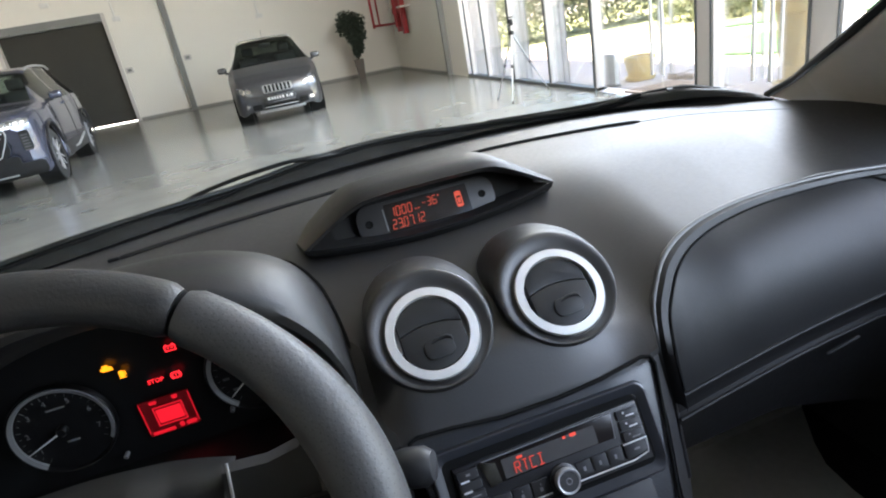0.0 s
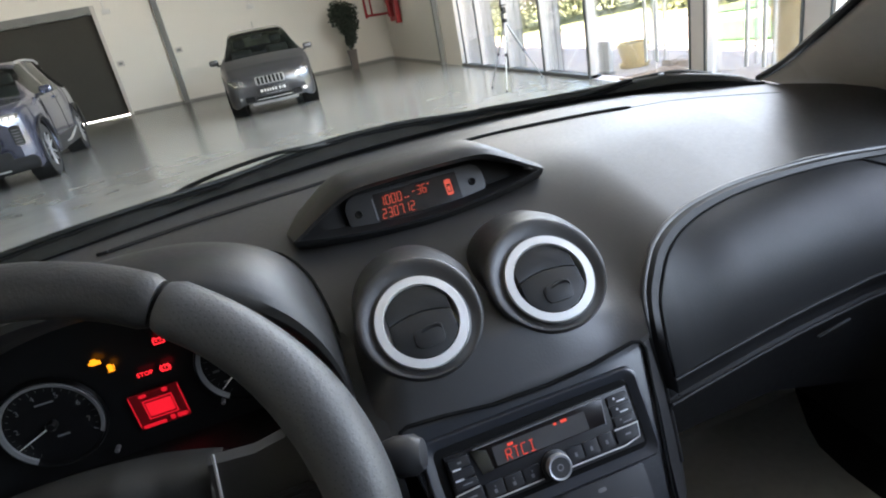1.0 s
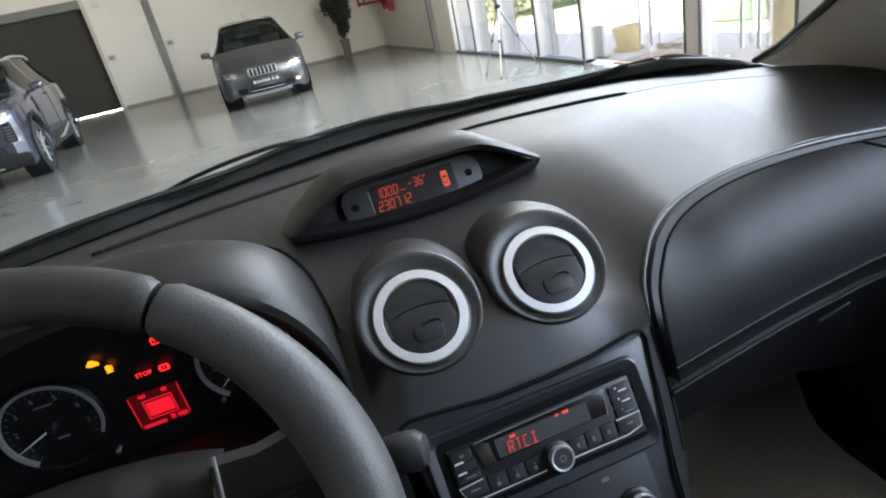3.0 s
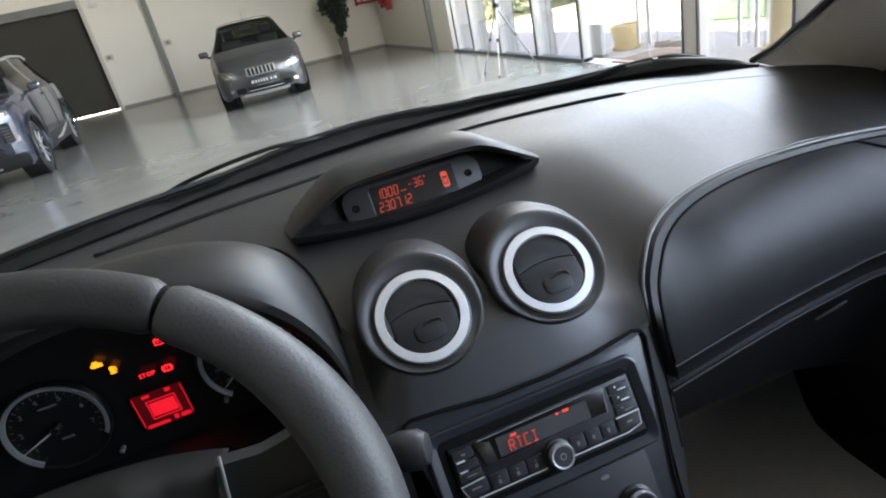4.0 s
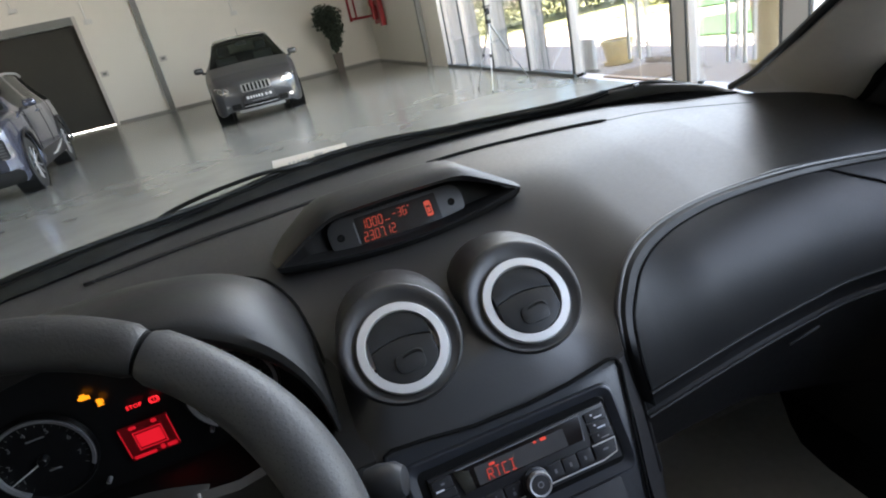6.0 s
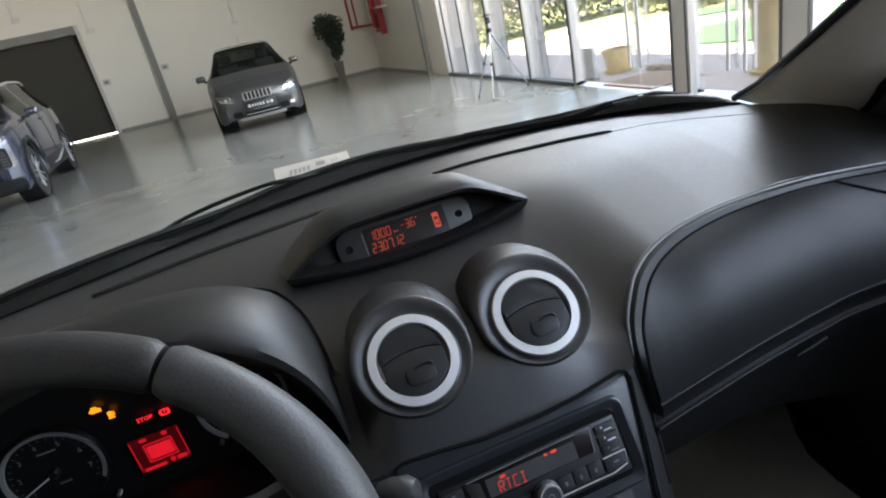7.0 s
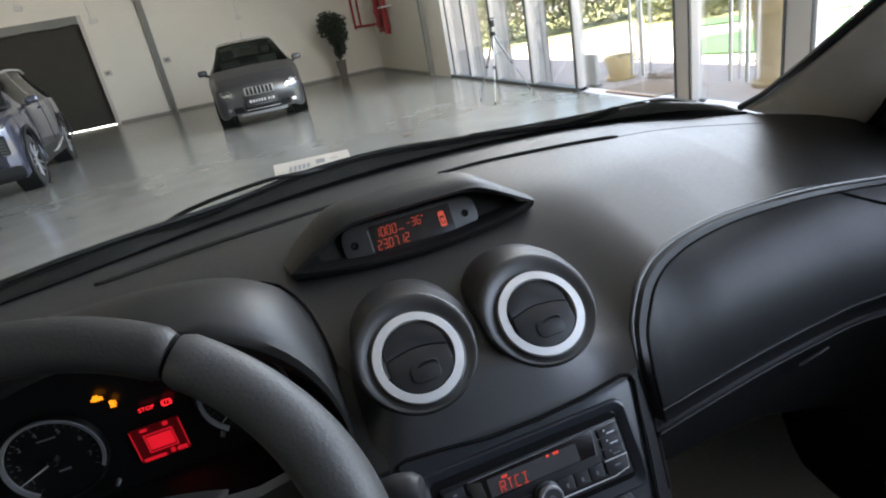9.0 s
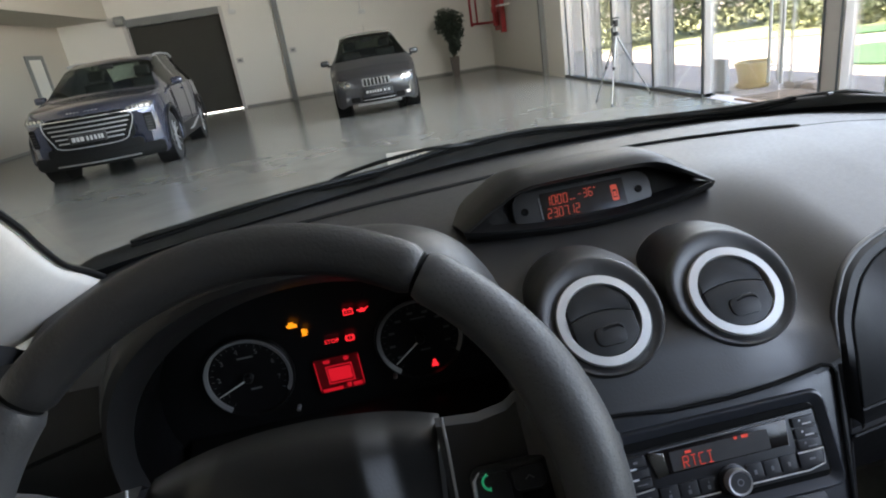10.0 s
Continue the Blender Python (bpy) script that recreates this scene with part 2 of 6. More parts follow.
M_WHITEBAR = pmat("white_button_print", (0.7, 0.7, 0.72), 0.5, vary=0.03)
M_GREYBAR = pmat("grey_button_print", (0.16, 0.16, 0.17), 0.5, vary=0.05)


# ---------------------------------------------------------------- mesh helpers
def thing(name, label, category, group="", kind="", m=None):
    ob = new(name)
    ob.empty_display_size = 0.05
    if m is not None:
        ob.matrix_world = m
    return tagged(ob, label, category, group, kind)


def part(name, bm, material, parent=None, label="", smooth=True, m=None):
    """Links a bmesh as one mesh object under a thing or a part."""
    if smooth:
        for f in bm.faces:
            f.smooth = True
    me = bpy.data.meshes.new(name)
    bm.to_mesh(me)
    bm.free()
    if smooth:
        me.set_sharp_from_angle(angle=radians(38))
    me.materials.append(material)
    ob = new(name, me)
    if parent is not None:
        ob.parent = parent
    if m is not None:
        ob.matrix_basis = m
    return tagged(ob, label)


def merged(*bms):
    out = bms[0]
    for b in bms[1:]:
        me = bpy.data.meshes.new("tmp")
        b.to_mesh(me)
        b.free()
        out.from_mesh(me)
        bpy.data.meshes.remove(me)
    return out


def box(sx, sy, sz, at=(0, 0, 0), bevel=0.0, m=None, seg=2):
    bm = bmesh.new()
    bmesh.ops.create_cube(bm, size=1, matrix=Matrix.Translation(at) @ Matrix.Diagonal((sx, sy, sz, 1)))
    if bevel:
        bmesh.ops.bevel(bm, geom=bm.edges[:], offset=bevel, segments=seg, affect="EDGES", profile=0.6)
    if m is not None:
        bm.transform(m)
    return bm


def span(x0, x1, y0, y1, z0, z1, bevel=0.0):
    return box(x1 - x0, y1 - y0, z1 - z0, ((x0 + x1) / 2, (y0 + y1) / 2, (z0 + z1) / 2), bevel)


def cyl(r0, r1, h, m=None, n=24):
    bm = bmesh.new()
    bmesh.ops.create_cone(bm, cap_ends=True, segments=n, radius1=r0, radius2=r1, depth=h)
    if m is not None:
        bm.transform(m)
    return bm


def sheet(rows, close=False):
    """A grid of faces over rows of points."""
    bm = bmesh.new()
    vs = [[bm.verts.new(p) for p in r] for r in rows]
    n = len(rows[0])
    for a, b in zip(vs, vs[1:]):
        for k in range(n if close else n - 1):
            bm.faces.new((a[k], a[(k + 1) % n], b[(k + 1) % n], b[k]))
    return bm


def tube(pts, r, n=10, closed=False, flat=1.0, caps=True):
    """A round bar along points; r may be one number or one for each point."""
    pts = [Vector(p) for p in pts]
    rs = r if isinstance(r, (list, tuple)) else [r] * len(pts)
    rows, up = [], None
    for k, p in enumerate(pts):
        a = pts[k - 1] if k or closed else p
        b = pts[(k + 1) % len(pts)] if k < len(pts) - 1 or closed else p
        d = (b - a).normalized()
        if up is None:
            up = Vector((0, 0, 1)) if abs(d.z) < 0.9 else Vector((1, 0, 0))
        side = d.cross(up).normalized()
        up = side.cross(d).normalized()
        rows.append([p + rs[k] * (math.cos(t) * side + flat * math.sin(t) * up) for t in (2 * math.pi * j / n for j in range(n))])
    if closed:
        rows.append(rows[0])
    bm = sheet(rows, close=True)
    if closed:
        bmesh.ops.remove_doubles(bm, verts=bm.verts[:], dist=1e-6)
    elif caps:
        bm.verts.ensure_lookup_table()
        bm.faces.new(bm.verts[:n])
        bm.faces.new(list(reversed(bm.verts[-n:])))
    bmesh.ops.recalc_face_normals(bm, faces=bm.faces[:])
    return bm


def lathe(profile, n=48, m=None):
    """Turns points (radius, height) about the z axis."""
    rows = [[Vector((r * math.cos(t), r * math.sin(t), z)) for t in (2 * math.pi * j / n for j in range(n))] for r, z in profile]
    bm = sheet(rows, close=True)
    if profile[0][0] < 1e-5 or profile[-1][0] < 1e-5:
        bmesh.ops.remove_doubles(bm, verts=bm.verts[:], dist=1e-6)
    bmesh.ops.recalc_face_normals(bm, faces=bm.faces[:])
    if m is not None:
        bm.transform(m)
    return bm


def slab(outline, z0, z1, bevel=0.0, m=None):
    """A plate with the given outline in the xy plane, from z0 to z1, its upper rim rounded."""
    bm = bmesh.new()
    top = bm.faces.new([bm.verts.new((x, y, z1)) for x, y in outline])
    ex = bmesh.ops.extrude_face_region(bm, geom=[top])
    low = [v for v in ex["geom"] if isinstance(v, bmesh.types.BMVert)]
    for v in low:
        v.co.z = z0
    bmesh.ops.recalc_face_normals(bm, faces=bm.faces[:])
    if bevel:
        rim = [e for e in bm.edges if all(abs(v.co.z - z1) < 1e-7 for v in e.verts)]
        bmesh.ops.bevel(bm, geom=rim, offset=bevel, segments=2, affect="EDGES", profile=0.6)
    if m is not None:
        bm.transform(m)
    return bm


def rounded(x0, x1, y0, y1, r, n=5):
    """The outline of a rectangle with round corners."""
    out = []
    for cx, cy, a in ((x1 - r, y1 - r, 0), (x0 + r, y1 - r, 90), (x0 + r, y0 + r, 180), (x1 - r, y0 + r, 270)):
        for k in range(n + 1):
            t = radians(a + 90 * k / n)
            out.append((cx + r * math.cos(t), cy + r * math.sin(t)))
    return out


def words(name, text, size, material, parent, m, depth=0.0002, align="CENTER", shear=0.0):
    """Lettering in the built-in font, as a mesh."""
    cu = bpy.data.curves.new(name, "FONT")
    cu.body, cu.size, cu.extrude, cu.align_x, cu.align_y, cu.shear = text, size, depth, align, "CENTER", shear
    cu.resolution_u = 2
    tmp = bpy.data.objects.new(name, cu)
    scene.collection.objects.link(tmp)
    me = bpy.data.meshes.new_from_object(tmp.evaluated_get(bpy.context.evaluated_depsgraph_get()))
    bpy.data.objects.remove(tmp)
    bpy.data.curves.remove(cu)
    me.materials.clear()
    me.materials.append(material)
    ob = new(name, me)
    ob.parent = parent
    ob.matrix_basis = m
    return ob


def smooth_step(a, b, x):
    t = min(1, max(0, (x - a) / (b - a)))
    return t * t * (3 - 2 * t)


def along(pts, n):
    """n points of a smooth curve through the given ones."""
    pts = [Vector(p) for p in pts]
    out = []
    for k in range(n):
        u = k / (n - 1) * (len(pts) - 1)
        i = min(int(u), len(pts) - 2)
        f = u - i
        p0, p1, p2, p3 = pts[max(i - 1, 0)], pts[i], pts[i + 1], pts[min(i + 2, len(pts) - 1)]
        out.append(0.5 * (2 * p1 + (p2 - p0) * f + (2 * p0 - 5 * p1 + 4 * p2 - p3) * f * f + (3 * p1 - p0 - 3 * p2 + p3) * f ** 3))
    return out


def lerp_table(table, x):
    """Linear reading of a table of (x, value)."""
    if x <= table[0][0]:
        return table[0][1]
    for (a, va), (b, vb) in zip(table, table[1:]):
        if x <= b:
            return va + (vb - va) * (x - a) / (b - a)
    return table[-1][1]


# ---------------------------------------------------------------- the hall
XR, YB, XL, YF, ZC = 3.9, 18.6, -8.4, -9.0, 5.0


def structure(name, bm, material, label, category, smooth=False):
    return tagged(part(name, bm, material, smooth=smooth), label, category, kind="structure")


structure("floor", span(XL - 0.3, XR + 0.02, YF - 0.3, YB + 0.3, -0.2, 0.0), M_FLOOR, "polished grey-green concrete showroom floor", "floor")
structure("ceiling", span(XL - 0.3, XR + 0.35, YF - 0.3, YB + 0.3, ZC, ZC + 0.2), M_CEIL, "plain grey ceiling closing the hall, out of view", "ceiling")
wall = thing("wall_back", "white painted back wall with a shutter opening", "wall", kind="structure")
D0, D1, DH = -6.62, -3.9, 2.84
part("wall_panel", span(D1, XR + 0.3, YB, YB + 0.3, 0, ZC), M_WALL, wall, smooth=False)
part("wall_panel", span(XL - 0.3, D0, YB, YB + 0.3, 0, ZC), M_WALL, wall, smooth=False)
part("wall_panel", span(D0, D1, YB, YB + 0.3, DH, ZC), M_WALL, wall, smooth=False)
structure("wall_left", span(XL - 0.3, XL, YF, YB, 0, ZC), M_SOFFIT, "cream side wall toned darker than the others", "wall")
structure("wall_front", span(XL, XR, YF - 0.3, YF, 0, ZC), M_WALL, "white wall closing the hall behind the car", "wall")
structure("wall_right", span(XR - 0.02, XR + 0.33, 11.95, YB, 0, ZC), M_WALL, "white painted wall beside the glass front", "wall")
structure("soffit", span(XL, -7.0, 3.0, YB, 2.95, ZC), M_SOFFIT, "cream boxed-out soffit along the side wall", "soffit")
sk = thing("baseboard", "low grey skirting along the walls", "skirting", kind="structure")
part("skirting_run", span(D1 + 0.06, XR - 0.02, YB - 0.012, YB - 0.001, 0, 0.07), M_SKIRT, sk, smooth=False)
part("skirting_run", span(XR - 0.034, XR - 0.021, 13.25, YB - 0.02, 0, 0.05), M_SKIRT, sk, smooth=False)
part("skirting_run", span(XL + 0.001, XL + 0.013, YF, YB - 0.02, 0, 0.06), M_SKIRT, sk, smooth=False)

# roller shutter in its opening
sh = thing("door_1", "dark closed roller shutter in a steel frame", "roller shutter", kind="structure")
z = 0.026
while z < DH - 0.12:
    part("slat", box(D1 - D0 - 0.02, 0.02, 0.108, ((D0 + D1) / 2, YB + 0.2 + 0.003 * (round(z * 10) % 2), z + 0.05), 0.0008, seg=1), M_SHUTTER, sh, smooth=False)
    z += 0.1
part("shutter_frame", span(D1 - 0.05, D1 + 0.045, YB - 0.035, YB + 0.16, 0, DH + 0.05, 0.004), M_ALU, sh, "pale steel jamb", smooth=False)
part("shutter_frame", span(D0 - 0.045, D0 + 0.05, YB - 0.035, YB + 0.16, 0, DH + 0.05, 0.004), M_ALU, sh, "pale steel jamb", smooth=False)
part("shutter_head", span(D0 + 0.05, D1 - 0.05, YB - 0.03, YB + 0.17, DH - 0.16, DH + 0.05, 0.004), M_STEELGREY, sh, smooth=False)
part("shutter_box", tube([(D0 - 0.15, YB - 0.16, DH + 0.02), (D0 + 0.1, YB - 0.16, DH + 0.02)], 0.13, 16), M_STEELGREY, sh)
for k in range(7):
    part("bracket", box(0.16, 0.07, 0.05, (D0 + 0.35 + k * 0.36, YB - 0.07, DH - 0.13 - 0.012 * (k % 3)), 0.015), M_STEELGREY, sh)

# uprights, conduits and small boxes on the walls
post = thing("wall_column", "slim grey steel column against the white wall", "column", kind="structure")
part("shaft", span(-2.43, -2.29, YB - 0.14, YB - 0.001, 0, ZC - 0.002, 0.006), M_STEELGREY, post, smooth=False)
part("base_plate", span(-2.47, -2.25, YB - 0.17, YB - 0.02, 0.001, 0.02, 0.003), M_STEELGREY, post, smooth=False)
post = thing("wall_column", "slim grey steel column beside the glass front", "column", kind="structure")
part("shaft", span(XR - 0.13, XR - 0.025, 13.05, 13.17, 0, ZC - 0.002, 0.006), M_STEELGREY, post, smooth=False)


def wall_box(x, z, w, h, y=YB):
    b = thing("switch_box", "small grey plastic switch box on the wall", "switch", "wall switches")
    part("housing", box(w, 0.05, h, (x, y - 0.026, z), 0.008), M_ALU, b)
    part("rocker", box(w * 0.5, 0.012, h * 0.45, (x, y - 0.056, z), 0.003), M_STEELGREY, b)


wall_box(-2.13, 1.42, 0.2, 0.15)
wall_box(-3.70, 1.36, 0.2, 0.15)
for x, z0, drop in ((-3.62, 2.72, 2), (0.05, 2.2, 2), (-5.2, 3.3, 1)):
    cab = thing("conduit", "thin white cable conduit with a junction box", "conduit", "conduits")
    part("pipe", tube([(x, YB - 0.02, ZC - 0.01), (x, YB - 0.02, z0)], 0.019, 8), M_WHITEPVC, cab)
    part("junction_box", box(0.2, 0.06, 0.12, (x + 0.03, YB - 0.032, z0 - 0.03), 0.008), M_WHITEPVC, cab)

# a fire hose pipe stand in the corner
fire = thing("fire_pipe_frame", "red painted fire-main pipes bracketed in the corner", "fire pipe")
pipes = along([(3.28, YB - 0.09, ZC - 0.02), (3.28, YB - 0.09, 1.6), (3.30, YB - 0.09, 1.36), (3.45, YB - 0.1, 1.33), (3.80, 17.8, 1.31), (3.80, 17.3, 1.36)], 30)
part("pipe", tube(pipes, 0.036, 10), M_RED, fire)
part("pipe", tube([(3.46, YB - 0.07, ZC - 0.02), (3.46, YB - 0.07, 1.36)], 0.028, 10), M_RED, fire)
for yy, low in ((17.25, 1.07), (16.6, 1.0)):
    part("upright", span(3.72, 3.85, yy - 0.1, yy + 0.1, low, 2.6, 0.01), M_RED, fire)
part("cross_bar", span(3.74, 3.83, 16.7, 17.15, 1.10, 1.19, 0.01), M_RED, fire)
part("cross_bar", span(3.74, 3.83, 16.7, 17.15, 1.55, 1.66, 0.01), M_RED, fire)
part("pipe", tube([(3.68, 17.05, 1.2), (3.68, 17.05, 2.6)], 0.06, 12), M_RED, fire)
part("valve", cyl(0.09, 0.09, 0.06, pose(3.64, 17.05, 1.62, 0, 90, 0), 16), M_RED, fire)
part("shelf_arm", span(3.58, 3.86, 15.9, 16.35, 1.66, 1.7, 0.004), M_WHITEPVC, fire, "white bracket arm", smooth=False)

# a tall narrow mirror in a dark frame on the side wall
mf = thing("wall_frame", "tall dark-framed panel on the side wall", "frame")
for y0, y1, z0, z1 in ((16.35, 16.45, 0.9, 2.22), (17.1, 17.2, 0.9, 2.22), (16.45, 17.1, 2.12, 2.22), (16.45, 17.1, 0.9, 1.0)):
    part("frame_bar", span(XL + 0.001, XL + 0.05, y0, y1, z0, z1, 0.004), M_STEELGREY, mf, smooth=False)
part("panel", span(XL + 0.001, XL + 0.02, 16.45, 17.1, 1.0, 2.12), M_WALL, mf, smooth=False)

# ---- the glass front
front = thing("window_1", "floor-to-ceiling glass front with pale aluminium fins", "glass front", kind="structure")
FINS = (11.72, 10.80, 9.52, 8.16, 6.87)
for y in FINS:
    part("fin", span(XR + 0.0, XR + (0.12 if y < 7 else 0.30), y - 0.035, y + 0.035, 0.0, ZC, 0.004), M_ALU, front, smooth=False)
    part("gasket", span(XR - 0.014, XR - 0.001, y - 0.02, y + 0.02, 0.05, ZC, 0.002), M_ALUDARK, front, smooth=False)
for y in FINS[1:4]:
    part("fin_seam", span(XR + 0.20, XR + 0.215, y - 0.039, y - 0.0352, 0.0, ZC), M_ALUDARK, front, smooth=False)
    part("fin_seam", span(XR + 0.285, XR + 0.302, y - 0.039, y - 0.0352, 0.0, ZC), M_ALUDARK, front, smooth=False)
part("sill", span(XR - 0.03, XR + 0.1, FINS[-1] - 0.035, 11.95, 0.001, 0.05, 0.004), M_ALUDARK, front, smooth=False)
for a, b in zip(FINS, FINS[1:]):
    g = part("pane", span(XR + 0.05, XR + 0.062, b + 0.036, a - 0.036, 0.051, ZC - 0.01), M_GLASS, front, smooth=False)
    g.visible_shadow = False
for y0, y1 in ((4.72, 4.96), (3.42, 3.70), (2.25, 2.45), (0.4, 0.6), (-1.6, -1.4), (-3.6, -3.4), (-5.6, -5.4), (-9.0, -8.6)):
    part("post", span(XR + 0.001, XR + 0.12, y0, y1, 0, ZC, 0.006), M_ALU, front, smooth=False)
    part("gasket", span(XR - 0.012, XR - 0.0005, y1 - 0.02, y1 + 0.004, 0, ZC, 0.002), M_ALUDARK, front, smooth=False)
    part("gasket", span(XR - 0.012, XR - 0.0005, y0 + 0.02, y0 + 0.035, 0, ZC, 0.002), M_ALUDARK, front, smooth=False)
part("transom", span(XR + 0.001, XR + 0.118, 4.96, FINS[-1] - 0.035, 2.5, 2.65, 0.006), M_ALU, front, smooth=False)

# swing doors: one folded open beside the fin, one shut past the post
def glass_door(label, m, w):
    d = thing("door_2", label, "glass door", "glass doors", "structure", m)
    p = part("door_glass", box(w, 0.012, 2.3, (w / 2, 0, 1.19)), M_GLASS, d, smooth=False)
    p.visible_shadow = False
    part("patch_fitting", box(0.06, 0.03, 0.03, (0.035, 0, 0.03), 0.004), M_ALUDARK, d, smooth=False)
    part("rail", box(w, 0.035, 0.07, (w / 2, 0, 2.37), 0.004), M_ALU, d, smooth=False)
    for s in (-0.05, 0.05):
        hd = part("pull_handle", tube([(w - 0.09, s, 0.24), (w - 0.09, s, 1.75)], 0.016, 10), M_SATIN, d, "long steel pull handle")
        part("standoff", tube([(w - 0.09, s * 0.1, 0.4), (w - 0.09, s, 0.4)], 0.008, 8), M_SATIN, hd)
        part("standoff", tube([(w - 0.09, s * 0.1, 1.5), (w - 0.09, s, 1.5)], 0.008, 8), M_SATIN, hd)


glass_door("glass entrance door with steel pulls", pose(XR + 0.08, 6.82, 0.01, 0, 0, -90), 1.21)
glass_door("glass entrance door with steel pulls", pose(XR + 0.08, 4.97, 0.01, 0, 0, 90), 0.63)
glass_door("glass entrance door with steel pulls", pose(XR + 0.08, 3.71, 0.01, 0, 0, 90), 0.46)
glass_door("glass entrance door with steel pulls", pose(XR + 0.08, 4.71, 0.01, 0, 0, -90), 0.53)

# ---------------------------------------------------------------- outside
ground = structure("ground", span(-700, 700, -700, 700, -0.26, -0.02), M_PAVE, "pale stone paving and ground outside", "ground")
structure("lawn", slab([(6.2, 40), (6.2, 18.5), (8.6, 14.2), (9.4, 12.3), (11.0, 9.6), (13.5, 7.2), (17, 5.5), (45, 4), (45, 40)], -0.15, 0.01), M_LAWN, "dry sunlit lawn beyond the paving", "lawn")
structure("lawn_strip", slab([(9.4, 11.25), (10.6, 12.35), (12.8, 9.6), (11.4, 8.4)], -0.15, 0.02), M_LAWNGREEN, "darker green strip at the edge of the lawn", "lawn")
structure("lawn_strip", slab([(6.42, 7.6), (8.0, 9.4), (9.2, 8.6), (12.5, 3.0), (11.0, -3.0), (7.6, 2.0), (6.7, 6.0)], -0.15, 0.015), M_LAWNGREEN, "darker green lawn bed by the entrance", "lawn")


def leaves(n, place, size, seed):
    """Many small bent leaves; place(k) gives the middle of each."""
    rnd = random.Random(seed)
    vs, fs = [], []
    for k in range(n):
        c = place(rnd)
        d = Vector((rnd.uniform(-1, 1), rnd.uniform(-1, 1), rnd.uniform(-0.9, 0.6))).normalized()
        s = d.cross(Vector((rnd.uniform(-1, 1), rnd.uniform(-1, 1), 1))).normalized()
        l = size * rnd.uniform(0.6, 1.3)
        i = len(vs)
        vs += [c, c + d * l * 0.5 + s * l * 0.28, c + d * l - Vector((0, 0, l * 0.2)), c + d * l * 0.5 - s * l * 0.28]
        fs.append((i, i + 1, i + 2, i + 3))
    me = bpy.data.meshes.new("leaves")
    me.from_pydata([tuple(v) for v in vs], [], fs)
    bm = bmesh.new()
    bm.from_mesh(me)
    bpy.data.meshes.remove(me)
    return bm


def hedge_run(x0, x1, y0, y1, h, n, seed, label):
    def place(r):
        t = r.random()
        x, y = x0 + (x1 - x0) * r.random(), y0 + (y1 - y0) * r.random()
        lump = 0.75 + 0.3 * noise.noise((x * 0.5, y * 0.5, seed))
        return Vector((x, y, h * lump * r.random() ** 0.7 + 0.05))
    ob = part("hedge", leaves(n, place, 0.15, seed), M_LEAF, smooth=False)
    tagged(ob, label, "hedge", kind="stuff")


hedge_run(7.0, 16.0, 17.5, 21.0, 3.6, 26000, 3, "tall uneven green hedge in the garden")
hedge_run(15.5, 19.0, 3.0, 19.0, 3.4, 26000, 5, "tall sunlit green hedge across the lawn")
hedge_run(10.5, 13.5, 12.5, 15.5, 1.0, 4000, 6, "low green shrubs on the lawn")


def tree(x, y, h, seed, label):
    t = thing("tree", label, "tree", "garden trees")
    rnd = random.Random(seed)
    trunk = along([(x, y, -0.1), (x + 0.08, y, h * 0.3), (x - 0.05, y + 0.1, h * 0.6)], 8)
    part("trunk", tube(trunk, [0.16 - 0.012 * k for k in range(8)], 10), M_BARK, t)
    tips = []
    for k in range(7):
        a = rnd.uniform(0, 6.28)
        e = Vector((x + math.cos(a) * h * 0.3, y + math.sin(a) * h * 0.3, h * rnd.uniform(0.65, 1.0)))
        part("limb", tube(along([trunk[5], (trunk[5] + e) / 2 + Vector((0, 0, 0.15)), e], 6), [0.07, 0.06, 0.05, 0.04, 0.03, 0.015], 7), M_BARK, t)
        tips.append(e)

    def place(r):
        c = r.choice(tips)
        v = Vector((r.gauss(0, 1), r.gauss(0, 1), r.gauss(0, 0.7)))
        return c + v * h * 0.09
    part("crown", leaves(2600, place, 0.22, seed), M_LEAF, t, smooth=False)


tree(12.5, 9.0, 5.0, 11, "leafy young tree on the lawn")
tree(10.5, 2.0, 5.0, 12, "leafy young tree on the lawn")
tree(9.0, 24.0, 6.5, 13, "leafy tree behind the hedge")


def clay_pot(x, y, r, h, label, mat=M_POT, z=-0.02):
    p = thing("flower_pot", label, "flower pot", "clay pots")
    prof = [(0.0, 0.0), (r * 0.66, 0.0), (r * 0.7, 0.01), (r * 0.92, h * 0.82), (r, h * 0.84), (r, h), (r * 0.9, h), (r * 0.86, h * 0.86), (0, h * 0.84)]
    part("pot", lathe(prof, 32, pose(x, y, z + 0.045)), mat, p)
    part("saucer", lathe([(0, 0), (r * 0.82, 0), (r * 0.95, 0.05), (r * 0.9, 0.05), (r * 0.8, 0.02), (0, 0.02)], 32, pose(x, y, z + 0.002)), mat, p)
    part("soil", cyl(r * 0.87, r * 0.87, 0.02, pose(x, y, z + 0.045 + h * 0.86), 24), M_BARK, p)
    return p


clay_pot(4.75, 7.17, 0.22, 0.275, "yellow glazed clay pot on its saucer")
clay_pot(5.0, 4.80, 0.27, 0.80, "tall pale clay planter outside the glass door", M_POTPALE)
tagged(part("doormat", box(0.7, 0.95, 0.02, (4.42, 6.02, -0.008), 0.008), M_MAT), "brown coir doormat outside the entrance", "doormat")


